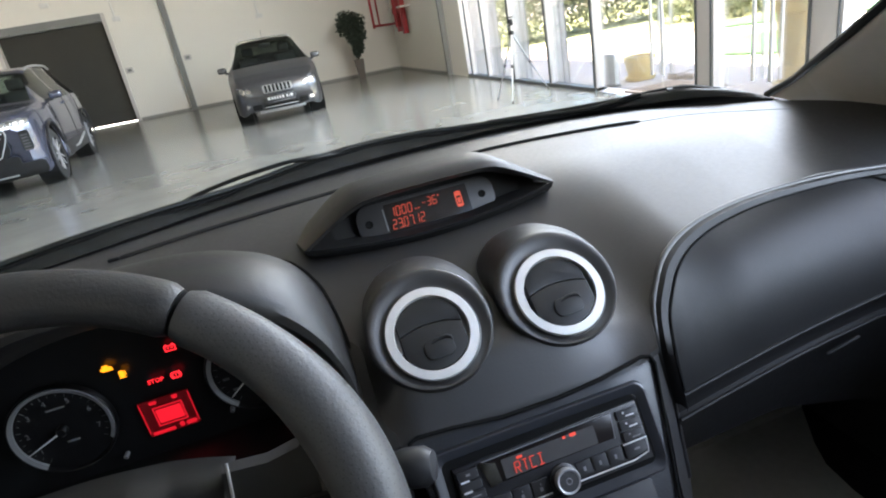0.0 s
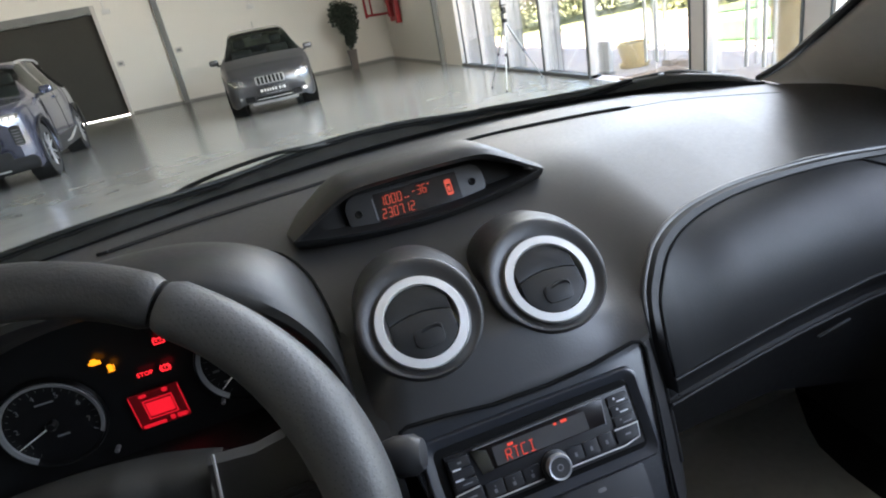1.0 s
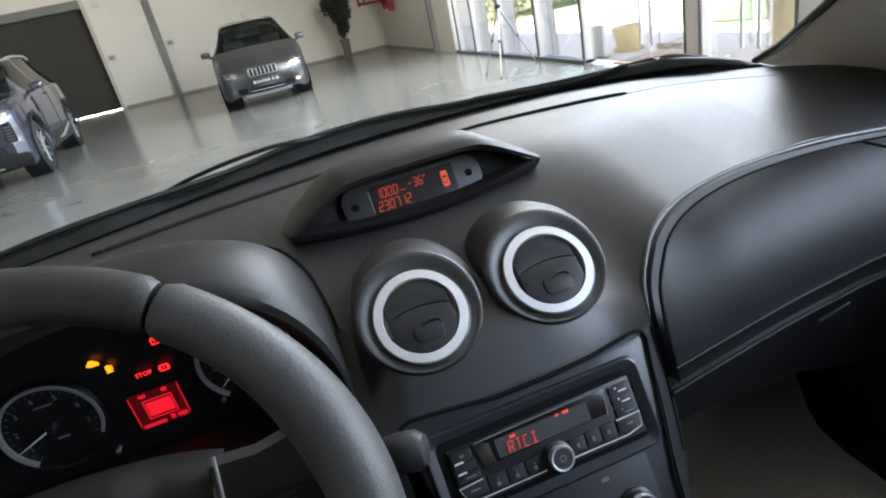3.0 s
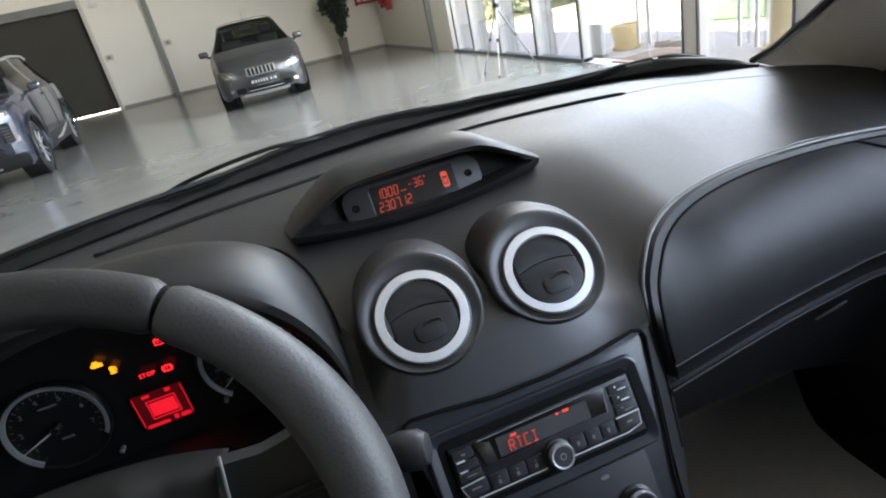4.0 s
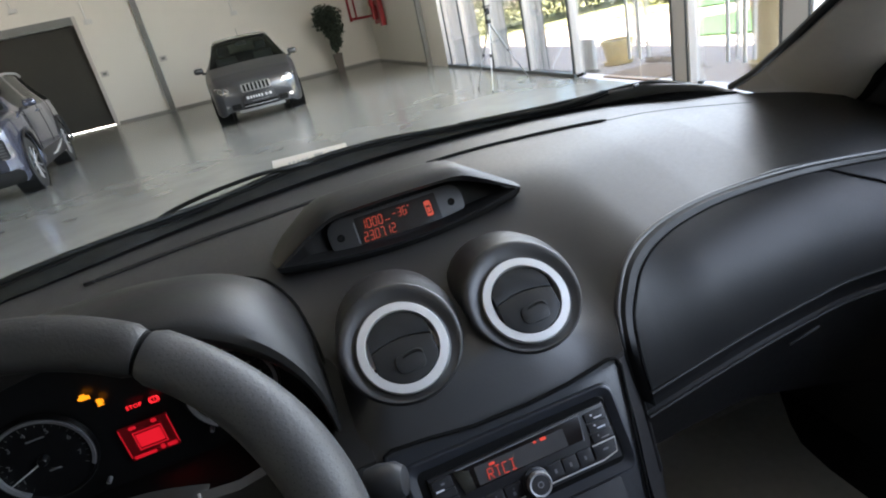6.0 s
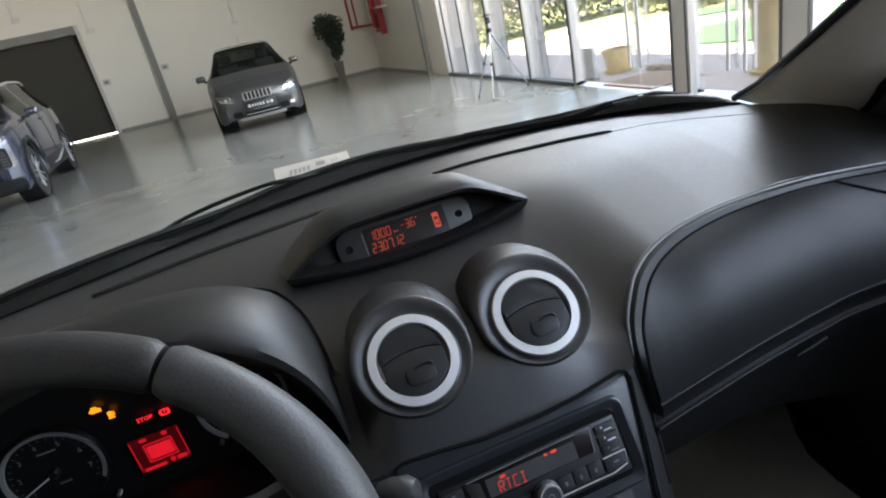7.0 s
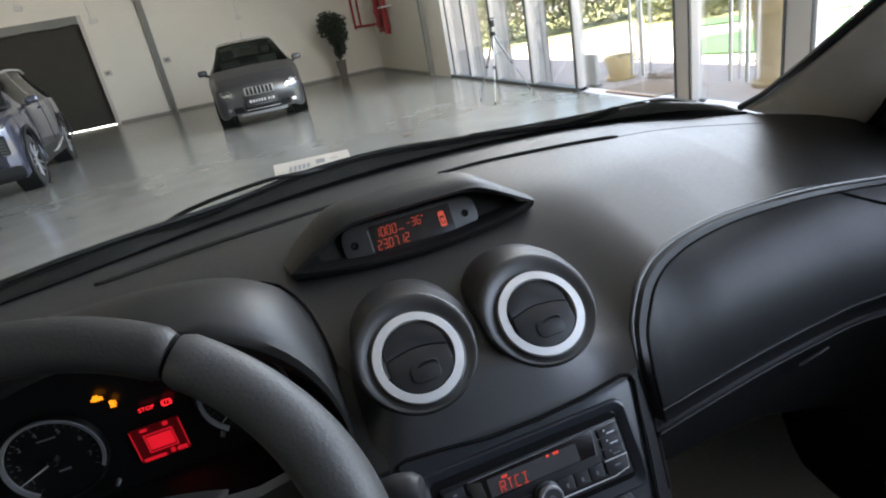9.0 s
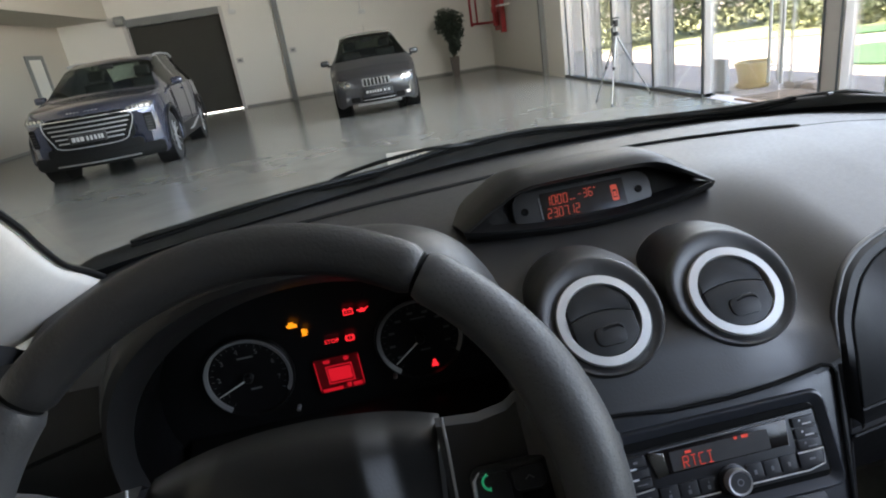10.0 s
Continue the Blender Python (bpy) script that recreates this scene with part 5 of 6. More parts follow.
# black bar that draws the shadow line round the fascia edge
ridge = [CON @ Vector((x + (0.002 if x > 0.12 else 0), y + (0.0022 if y > -0.01 else 0), 0.0020)) for x, y in [(-0.137, -0.03)] + [(-0.136, -0.012)] + outer[:13]]
part("edge_shadow_line", tube(ridge, [0.0022 if p.z > 0.822 else 0.0017 for p in ridge], 8), M_GAP, con)
bm = slab(outer, -0.03, 0.0, 0.003, CON)
part("fascia", bm, M_CONSOLE, con)
win = rounded(-0.112, 0.100, -0.094, -0.0225, 0.008)
part("radio_recess", slab(win, -0.002, 0.0014, 0.0, CON), M_GAP, con, smooth=False)
side = []
for v, p in ((0.004, (0.3135, 0.470, 0.842)), (-0.03, (0.3155, 0.464, 0.81)), (-0.07, (0.3225, 0.460, 0.766)), (-0.12, (0.327, 0.456, 0.715)), (-0.19, (0.3305, 0.450, 0.66)), (-0.25, (0.333, 0.446, 0.60))):
    a = CON @ Vector((lerp_table([(-0.25, 0.104), (-0.14, 0.114), (-0.07, 0.126), (0.0, 0.135)], v), v, -0.002))
    p = Vector(p)
    side.append([a + Vector((-0.006, 0.02, -0.01)), a, a.lerp(p, 0.25) + Vector((0, 0.001, 0)), a.lerp(p, 0.6) + Vector((0, -0.001, 0)), p, p + Vector((0.01, 0.012, 0))])
part("side_cheek", sheet(side), M_DASH, con)
frame_rows = []
for x0, x1, y0, y1, h, r in ((-0.1245, 0.1125, -0.106, -0.0105, -0.0004, 0.012), (-0.1228, 0.1108, -0.1043, -0.0122, 0.0036, 0.011), (-0.1212, 0.1092, -0.1027, -0.0138, 0.0044, 0.010), (-0.1195, 0.1075, -0.1010, -0.0155, 0.0040, 0.009), (-0.1085, 0.0990, -0.0915, -0.0245, -0.0008, 0.006)):
    frame_rows.append([CON @ Vector((x, y, h)) for x, y in rounded(x0, x1, y0, y1, r)])
part("radio_surround", sheet(frame_rows, close=True), M_CONSMOOTH, con, "smooth blue-grey frame sloping down to the radio")

radio = thing("car_radio", "black car radio with red lettered display and silver knob", "radio", m=CAR @ CON)
part("face", slab([(-0.103, -0.031), (0.096, -0.029), (0.0965, -0.088), (-0.103, -0.088)], 0.0, 0.0042, 0.0012), M_RADIO, radio)
glass = part("display_window", slab([(-0.0745, -0.0345), (0.066, -0.0325), (0.0625, -0.0565), (-0.0695, -0.0575)], 0.004, 0.0058, 0.0006), M_LCD, radio, "glossy black display window")
part("lcd", slab(rounded(-0.0555, 0.0445, -0.0558, -0.0372, 0.001), 0.0056, 0.0061), M_LCDGREY, glass, smooth=False)
readout("station_letters", "RTCI", 0.0104, 0.0082, M_REDTXT, glass, pose(-0.0440, -0.0545, 0.0063), slant=0.02)
for w, h, x, y in ((0.006, 0.0025, -0.037, -0.0405), (0.003, 0.0025, 0.012, -0.0385), (0.0065, 0.003, 0.0215, -0.0385)):
    part("mode_mark", box(w, h, 0.0004, (x, y, 0.0063)), M_REDTXT, glass, smooth=False)
# added mirror wedge gives the display's left edge its pale reflection
part("window_trim", slab([(-0.0775, -0.0335), (-0.0745, -0.0335), (-0.0615, -0.0375), (-0.0595, -0.0572), (-0.0715, -0.0585)], 0.0052, 0.0062, 0.0003), M_GLARE, glass, "mirrored wedge standing in for glare beside the display")
part("window_trim", tube([(0.0655, -0.0335, 0.005), (0.0625, -0.0575, 0.005)], 0.0008, 6), M_GREYBAR, glass)
part("window_trim", tube([(-0.0745, -0.0335, 0.005), (0.066, -0.0318, 0.005)], 0.0006, 6), M_GREYBAR, glass)
knob = part("volume_knob", lathe([(0.0145, 0.003), (0.0145, 0.006), (0.0118, 0.007), (0.0115, 0.016), (0.0105, 0.0175), (0.0, 0.0175)], 40, pose(0.0, -0.0755, 0)), M_KNOB, radio, "round knob with a chrome rim")
part("chrome_rim", lathe([(0.0116, 0.009), (0.0126, 0.0125), (0.0127, 0.0160), (0.0116, 0.0186), (0.0098, 0.0180)], 40, pose(0.0, -0.0755, 0)), M_BAR, knob)
part("knob_mark", lathe([(0.0022, 0.0178), (0.0028, 0.0181), (0.0034, 0.0178)], 20, pose(0, -0.0755, 0)), M_GREYBAR, knob)


def button(x0, x1, y0, y1, marks=()):
    b = part("button", slab(rounded(x0, x1, y0, y1, 0.0012, 3), 0.003, 0.0066, 0.0009), M_BUTTON, radio)
    for mx, my, w, h, mat in marks:
        part("print", box(w, h, 0.0004, (mx, my, 0.0068)), mat, b, smooth=False)


for k in range(3):
    x = -0.0735 + k * 0.0195
    button(x, x + 0.0182, -0.0815, -0.0675, ((x + 0.009, -0.0765, 0.003, 0.0035, M_GREYBAR), (x + 0.0095, -0.0720, 0.001, 0.002, M_GREYBAR)))
for k in range(3):
    x = 0.0145 + k * 0.0172
    button(x, x + 0.016, -0.080, -0.0655, ((x + 0.008, -0.0735, 0.0025, 0.004, M_GREYBAR),))
button(-0.101, -0.080, -0.0445, -0.0345, ((-0.090, -0.0395, 0.004, 0.002, M_GREYBAR),))
button(-0.101, -0.079, -0.0545, -0.0462, ((-0.0945, -0.0450, 0.0085, 0.0016, M_WHITEBAR),))
button(-0.101, -0.078, -0.0645, -0.0562, ((-0.0945, -0.0550, 0.0085, 0.0016, M_WHITEBAR), (-0.088, -0.0605, 0.010, 0.001, M_GREYBAR)))
button(-0.101, -0.076, -0.080, -0.0665, ((-0.088, -0.0735, 0.010, 0.0015, M_GREYBAR),))
for k in range(3):
    y = -0.0335 - 0.0108 * k
    button(0.071, 0.0945, y - 0.0095, y, ((0.085, y - 0.0068, 0.009, 0.0012, M_WHITEBAR if k < 2 else M_GREYBAR), (0.0785, y - 0.003, 0.0018, 0.0018, M_WHITEBAR if k < 2 else M_GREYBAR)))
button(0.068, 0.0935, -0.0805, -0.067, ((0.081, -0.0735, 0.006, 0.0018, M_GREYBAR),))
part("trim_line", tube([(0.013, -0.0830, 0.0065), (0.075, -0.0835, 0.0065), (0.092, -0.0800, 0.0065), (0.0945, -0.066, 0.0065), (0.068, -0.0662, 0.0065)], 0.0008, 6), M_SATIN, radio, "thin silver trim line")
part("trim_line", tube([(-0.016, -0.0835, 0.0065), (-0.096, -0.0835, 0.0065), (-0.1025, -0.0680, 0.0065), (-0.078, -0.0665, 0.0065)], 0.0008, 6), M_SATIN, radio, "thin silver trim line")

# heater controls at the lower edge of the fascia
heat = thing("heater_panel", "dark heater control panel with round knobs", "heater controls", m=CAR @ CON)
part("plate", slab(rounded(-0.098, 0.088, -0.20, -0.106, 0.006), 0.0, 0.002, 0.0008), M_RADIO, heat)
for x in (-0.055, 0.004, 0.06):
    k = part("control_knob", lathe([(0.0195, 0.001), (0.0195, 0.004), (0.0165, 0.006), (0.0158, 0.015), (0.014, 0.017), (0, 0.017)], 40, pose(x, -0.153, 0)), M_RADIO, heat)
    part("knob_rim", lathe([(0.0162, 0.013), (0.0166, 0.015), (0.015, 0.0178), (0.0135, 0.017)], 40, pose(x, -0.153, 0)), M_DIALRING, k)
part("print", slab(rounded(0.033, 0.042, -0.118, -0.114, 0.0018), 0.002, 0.0024), M_GREYBAR, heat, smooth=False)

# ---- instruments
clu = thing("instrument_cluster", "black instrument cluster with lit red and amber warnings", "instruments", m=CAR)
face = arch(0.607, 0.2005, 1.000, 2.2)
bm = bmesh.new()
bm.faces.new([bm.verts.new(p) for p in face])
part("face_panel", bm, M_CLUSTER, clu, smooth=False)
CLU = Matrix.Translation((HOODX, 0.602, 0.888)) @ pose(0, 0, 0, 90, 0, 0)


def dial(cx, cz, r, a0, a1, needle, label, nums=()):
    m = CLU @ Matrix.Translation((cx, cz, 0))
    d = part("dial", lathe([(0, 0.0005), (r * 0.97, 0.0005), (r * 1.0, 0.004), (r * 1.03, 0.0045), (r * 1.045, 0.002), (r * 1.045, -0.003)], 64, m), M_CLUSTER, clu, label)
    n = 48
    ring = [[m @ Vector((rr * math.cos(a), rr * math.sin(a), h)) for a in (radians(a0 + (a1 - a0) * k / n) for k in range(n + 1))] for rr, h in ((r * 0.905, 0.001), (r * 0.91, 0.004), (r * 0.985, 0.0055), (r * 0.995, 0.003))]
    part("silver_arc", sheet(ring), M_DIALRING, d, "brushed silver arc")
    a = radians(needle)
    part("needle", tube([m @ Vector((0, 0, 0.0065)), m @ Vector((r * 0.82 * math.cos(a), r * 0.82 * math.sin(a), 0.0065))], [0.0011, 0.0005], 6), M_NEEDLE, d)
    part("needle_hub", lathe([(r * 0.11, 0.001), (r * 0.11, 0.007), (r * 0.08, 0.009), (0, 0.009)], 24, m), M_CLUSTER, d)
    for k in range(25):
        t = radians(a0 + (a1 - a0) * k / 24)
        part("tick", box(r * (0.09 if k % 3 == 0 else 0.05), 0.0006, 0.0003, (0, 0, 0), 0, m @ Matrix.Translation((r * 0.82 * math.cos(t), r * 0.82 * math.sin(t), 0.001)) @ pose(0, 0, 0, 0, 0, math.degrees(t))), M_MARK, d, smooth=False)
    for k, s in enumerate(nums):
        t = radians(a0 + (a1 - a0) * (k + 0.5) / (len(nums)))
        if s == "|":
            part("number_bar", box(0.007, 0.003, 0.0003, (0, 0, 0), 0, m @ Matrix.Translation((r * 0.66 * math.cos(t), r * 0.66 * math.sin(t), 0.001))), M_MARK, d, smooth=False)
        else:
            words("number", s, 0.0085, M_MARK, d, m @ Matrix.Translation((r * 0.68 * math.cos(t), r * 0.68 * math.sin(t), 0.001)))
    part("name_bar", box(0.012, 0.0022, 0.0003, (0.004, -r * 0.33, 0.001), 0, m), M_MARK, d, smooth=False)
    part("name_bar", box(0.018, 0.002, 0.0003, (0.002, r * 0.5, 0.001), 0, m), M_MARK, d, smooth=False)


dial(-0.1025, -0.001, 0.0495, 232, -32, 203, "rev counter with a white needle", ("1", "2", "3", "4", "5", "6", "7"))
dial(0.0975, 0.001, 0.0505, 232, -32, 218, "speedometer with a white needle", ("|",) * 9)
sc = part("trip_screen", slab(rounded(-0.029, 0.024, -0.044, 0.000, 0.0015), 0.0, 0.0012, 0, CLU), M_REDDIM, clu, "glowing red trip screen", smooth=False)
bits = [(-0.0285, -0.0275, -0.040, -0.002), (0.0225, 0.0235, -0.040, -0.002), (-0.026, -0.002, -0.043, -0.039), (0.003, 0.008, -0.042, -0.036), (0.010, 0.021, -0.042, -0.037), (-0.017, -0.0155, -0.034, -0.010), (0.0125, 0.014, -0.034, -0.010), (-0.017, 0.014, -0.0115, -0.010), (-0.017, 0.014, -0.034, -0.0325), (-0.018, -0.010, -0.006, -0.002), (0.006, 0.012, -0.006, -0.001)]
for a, b, c, d in bits:
    part("screen_line", slab(rounded(a, b, c, d, min(b - a, d - c) * 0.3, 2), 0.0012, 0.0016, 0, CLU), M_REDFULL, sc, smooth=False)
part("screen_block", slab(rounded(-0.0145, 0.0115, -0.0305, -0.0135, 0.001), 0.0012, 0.0016, 0, CLU), M_REDMID, sc, smooth=False)


def lamp_icon(name, outlines, mat, at, label, size=0.76):
    m = CLU @ Matrix.Translation((at[0], at[1], 0.0012)) @ Matrix.Diagonal((size, size, 1, 1))
    part(name, merged(*[slab(o, 0, 0.0005, 0, m) for o in outlines]), mat, clu, label, smooth=False)


def ring_outline(r0, r1, a0=0, a1=360, n=20):
    o = [(r1 * math.cos(radians(a0 + (a1 - a0) * k / n)), r1 * math.sin(radians(a0 + (a1 - a0) * k / n))) for k in range(n + 1)]
    return o + [(r0 * math.cos(radians(a1 + (a0 - a1) * k / n)), r0 * math.sin(radians(a1 + (a0 - a1) * k / n))) for k in range(n + 1)]


R = lambda a, b, c, d: rounded(a, b, c, d, min(b - a, d - c) * 0.25, 2)
lamp_icon("engine_warning", [R(-0.0065, 0.0065, -0.0050, 0.0022), R(-0.0045, 0.0035, 0.0022, 0.0052), R(0.0065, 0.0085, -0.0055, 0.0012), R(-0.0085, -0.0065, -0.0035, 0.0005)], M_AMBER, (-0.040, 0.051), "amber engine warning light", 0.68)
lamp_icon("fuel_warning", [R(-0.0045, 0.0025, -0.0055, 0.0055), R(0.0035, 0.0050, -0.003, 0.004), R(-0.0058, 0.0038, -0.0068, -0.0055)], M_AMBER, (-0.028, 0.040), "amber fuel warning light", 0.7)
lamp_icon("battery_warning", [R(-0.0075, 0.0075, -0.0052, -0.0038), R(-0.0075, -0.006, -0.0052, 0.0035), R(0.006, 0.0075, -0.0052, 0.0035), R(-0.0075, 0.0075, 0.0022, 0.0036), R(-0.006, -0.003, 0.0036, 0.0055), R(0.003, 0.006, 0.0036, 0.0055), R(-0.004, -0.001, -0.0012, 0.0002), R(0.001, 0.004, -0.0012, 0.0002)], M_REDICON, (0.0245, 0.053), "red battery warning light")
lamp_icon("oil_warning", [R(-0.006, 0.004, -0.0035, 0.0012), [(0.003, -0.002), (0.0095, 0.0028), (0.0085, 0.0035), (0.003, 0.0008)], R(-0.009, -0.006, -0.0005, 0.0015), R(-0.003, 0.001, 0.0015, 0.0032)], M_REDICON, (0.041, 0.052), "red oil warning light")
lamp_icon("brake_warning", [ring_outline(0.004, 0.0054), ring_outline(0.0062, 0.0074, 130, 230, 8), ring_outline(0.0062, 0.0074, -50, 50, 8), R(-0.0006, 0.0006, -0.0006, 0.0026), R(-0.0006, 0.0006, -0.0026, -0.0014)], M_REDICON, (0.0195, 0.0205), "red brake warning light")
lamp_icon("belt_warning", [ring_outline(0, 0.0028), [(-0.0055, -0.0095), (0.0055, -0.0095), (0.0035, -0.0025), (-0.0035, -0.0025)]], M_REDICON, (0.109, -0.033), "red seat belt warning light")
words("stop_warning", "STOP", 0.0070, M_REDICON, clu, CLU @ pose(-0.0015, 0.0205, 0.0012))
for x, z in ((-0.058, -0.0535), (0.060, -0.04)):
    part("reset_pin", lathe([(0.0026, 0), (0.0026, 0.008), (0.0018, 0.009), (0, 0.009)], 12, CLU @ Matrix.Translation((x, z, 0))), M_MARK, clu)

part("lower_visor", sheet([[Vector((HOODX + 0.19 * q, y, z)) for q in (k / 10 - 1 for k in range(21))] for y, z in ((0.606, 0.818), (0.585, 0.808), (0.555, 0.798), (0.530, 0.785))]), M_VISOR, clu, "glossy black visor below the dials")

# ---- steering wheel
WA = radians(31)
WHEEL = Matrix.Translation((-0.211, 0.285, 0.921)) @ Matrix(((1, 0, 0, 0), (0, math.sin(WA), -math.cos(WA), 0), (0, math.cos(WA), math.sin(WA), 0), (0, 0, 0, 1)))
wheel = thing("steering_wheel", "black leather steering wheel with perforated grips", "steering wheel", m=CAR @ WHEEL)
WR = 0.2035


def rim_arc(a0, a1, r, n, swell=0.0):
    pts, rs = [], []
    for k in range(n + 1):
        f = k / n
        a = radians(a0 + (a1 - a0) * f)
        end = min(f, 1 - f) * abs(a1 - a0) / 1.6
        pinch = 1 - 0.14 * max(0.0, 1 - end) ** 2
        pts.append(Vector((WR * math.cos(a), WR * math.sin(a), 0)))
        d = (math.degrees(a) + 90) % 360 - 90
        rs.append((r + swell * math.exp(-((d - 14) / 24) ** 2) + swell * math.exp(-((d - 170) / 24) ** 2)) * pinch)
    return tube(pts, rs, 20)


part("rim_top", rim_arc(54.8, 137.2, 0.0182, 44), M_LEATHER, wheel, "smooth leather top of the rim")
part("rim_grip", rim_arc(-36, 53.8, 0.0188, 44, 0.0045), M_GRIP, wheel, "perforated leather grip")
part("rim_grip", rim_arc(138.2, 228, 0.0188, 44, 0.0045), M_GRIP, wheel, "perforated leather grip")


def perforated_rows(a0, a1):
    """Small dark holes in staggered rows over the side of a grip that faces the driver."""
    bm = bmesh.new()
    nu, nv = round(radians(a1 - a0) * WR / 0.0044), 14
    for i in range(3, nu - 2):
        for j in range(nv):
            a = radians(a0) + radians(a1 - a0) * i / nu
            d = (math.degrees(a) + 90) % 360 - 90
            r = 0.0188 + 0.0045 * math.exp(-((d - 14) / 24) ** 2) + 0.0045 * math.exp(-((d - 170) / 24) ** 2)
            t = radians(-62 + 190 * (j + 0.5 * (i % 2)) / nv)
            out = Vector((math.cos(a), math.sin(a), 0))
            n = out * math.cos(t) + Vector((0, 0, 1)) * math.sin(t)
            u = Vector((-math.sin(a), math.cos(a), 0))
            w = n.cross(u)
            c = out * WR + n * (r + 0.00012)
            bm.faces.new([bm.verts.new(c + 0.00062 * (math.cos(q) * u + math.sin(q) * w)) for q in (k * math.pi / 3 for k in range(6))])
    bmesh.ops.recalc_face_normals(bm, faces=bm.faces[:])
    return bm


for a0, a1 in ((-36, 53.8), (138.2, 228)):
    tagged(part("perforation", perforated_rows(a0, a1), M_PERF, wheel, smooth=False), kind="stuff")
part("rim_bottom", rim_arc(229, 323, 0.0182, 40), M_LEATHER, wheel)
for a in (54.3, 137.7, 228.5, -36.5):
    t = radians(a)
    part("rim_seam", tube([Vector((WR * math.cos(t + d), WR * math.sin(t + d), 0)) for d in (-0.006, 0.006)], 0.0148, 20), M_GAP, wheel)
# airbag cover, dished towards the column
PADX = 0.112
pad = []
for j in range(17):
    f = j / 16
    row = []
    for k in range(61):
        q = -1 + 2 * k / 60
        top = 0.082 - 0.018 * abs(q) ** 2.2
        low = -0.10 + 0.03 * q * q
        x = PADX * q * (1 - 0.12 * f)
        edge = min(1.0, 7 * f) * min(1.0, 10 * (1 - abs(q)) + 0.7)
        d = PADX * max(0.0, abs(q) - 0.42 - 0.22 * f)
        turn = min(d, 0.024)
        row.append(Vector((x, top + (low - top) * f, -0.070 + 0.034 * edge ** 0.5 + 0.006 * math.sin(math.pi * f) * (1 - q * q) + 0.004 - 0.46 * turn - 0.12 * (d - turn))))
    pad.append(row)
part("airbag_cover", sheet(pad), M_PAD, wheel, "moulded airbag cover")
part("pad_core", merged(slab(rounded(-0.10, 0.10, -0.10, 0.055, 0.03), -0.10, -0.068), cyl(0.05, 0.05, 0.08, pose(0, -0.02, -0.12), 24)), M_PAD, wheel)
for s in (1, -1):
    sp = []
    for f in (0, 0.15, 0.35, 0.6, 0.7, 0.78, 0.85, 0.92, 1.0):
        x = s * (0.108 + 0.088 * f)
        top = 0.064 - 0.008 * f + 0.045 * max(0, f - 0.45) ** 1.5 * 2
        low = -0.060 + 0.02 * f
        z = -0.046 + 0.042 * smooth_step(0.70, 1.0, f)
        sp.append([Vector((x, top - 0.004, z - 0.020)), Vector((x, top, z - 0.008)), Vector((x, top - 0.006, z)), Vector((x, (top + low) / 2, z + 0.004)), Vector((x, low + 0.006, z)), Vector((x, low, z - 0.01))])
    spoke = part("spoke", sheet(sp), M_SPOKEPAD, wheel)
    part("spoke_trim", tube([(s * 0.1135, 0.064, -0.043), (s * 0.1135, 0.04, -0.038), (s * 0.1125, 0.0, -0.036), (s * 0.105, -0.06, -0.036)], 0.0011, 6), M_BAR, wheel, "thin silver trim")
    a, b = sorted((s * 0.124, s * 0.184))
    part("switch_block", slab(rounded(a, b, -0.060, 0.0250, 0.009), -0.045, -0.030, 0.003), M_RADIO, spoke)
    part("block_edge", tube([(s * 0.1262, -0.055, -0.0285), (s * 0.1252, 0.0, -0.0285), (s * 0.1262, 0.018, -0.0290), (s * 0.131, 0.0235, -0.0300)], [0.0008, 0.0017, 0.0015, 0.0005], 8), M_BAR, spoke, "satin metal edge of the switch block")
    a, b = sorted((s * 0.1275, s * 0.151))
    part("switch", slab(rounded(a, b, -0.012, 0.0215, 0.004), -0.034, -0.0275, 0.0015), M_BUTTON, spoke)
    part("switch", slab(rounded(a, b, -0.050, -0.014, 0.004), -0.034, -0.0275, 0.0015), M_BUTTON, spoke)
    a, b = sorted((s * 0.153, s * 0.176))
    part("switch", slab(rounded(a, b, 0.006, 0.0215, 0.004), -0.034, -0.0262, 0.002), M_BUTTON, spoke)
    part("arrow_mark", tube([(s * 0.1615, 0.0130, -0.0259), (s * 0.1645, 0.0155, -0.0259), (s * 0.1675, 0.0130, -0.0259)], 0.0005, 5), M_GREYBAR, spoke)
    part("thumb_roller", tube([(s * 0.157, -0.005, -0.031), (s * 0.172, -0.005, -0.031)], 0.009, 20), M_GAP, spoke)
part("list_mark", box(0.012, 0.0016, 0.0004, (0.1395, -0.0095, -0.0273)), M_GREYBAR, wheel, smooth=False)
phone = [Vector((0.1370 + 0.0050 * math.cos(a), 0.0165 + 0.0050 * math.sin(a), -0.0270)) for a in (radians(100 + 13 * k) for k in range(14))]
part("phone_symbol", tube(phone, [0.0017] + [0.0009] * 12 + [0.0017], 6), M_GREEN, wheel, "small green phone symbol")

# column stalk behind the wheel
stalk = thing("column_stalk", "black wiper stalk on the steering column", "stalk", m=CAR)
part("arm", tube([(-0.13, 0.45, 0.865), (-0.05, 0.415, 0.868), (0.012, 0.386, 0.872)], [0.011, 0.010, 0.0125], 14), M_BLACKTRIM, stalk)
part("end_cap", tube([(0.010, 0.387, 0.8718), (0.020, 0.382, 0.8725), (0.034, 0.376, 0.8732), (0.041, 0.373, 0.8736), (0.043, 0.372, 0.8738)], [0.0135, 0.0165, 0.0165, 0.012, 0.004], 18), M_BLACKTRIM, stalk)
part("collar", tube([(0.006, 0.389, 0.8716), (0.011, 0.3866, 0.872)], 0.0142, 16), M_GAP, stalk)
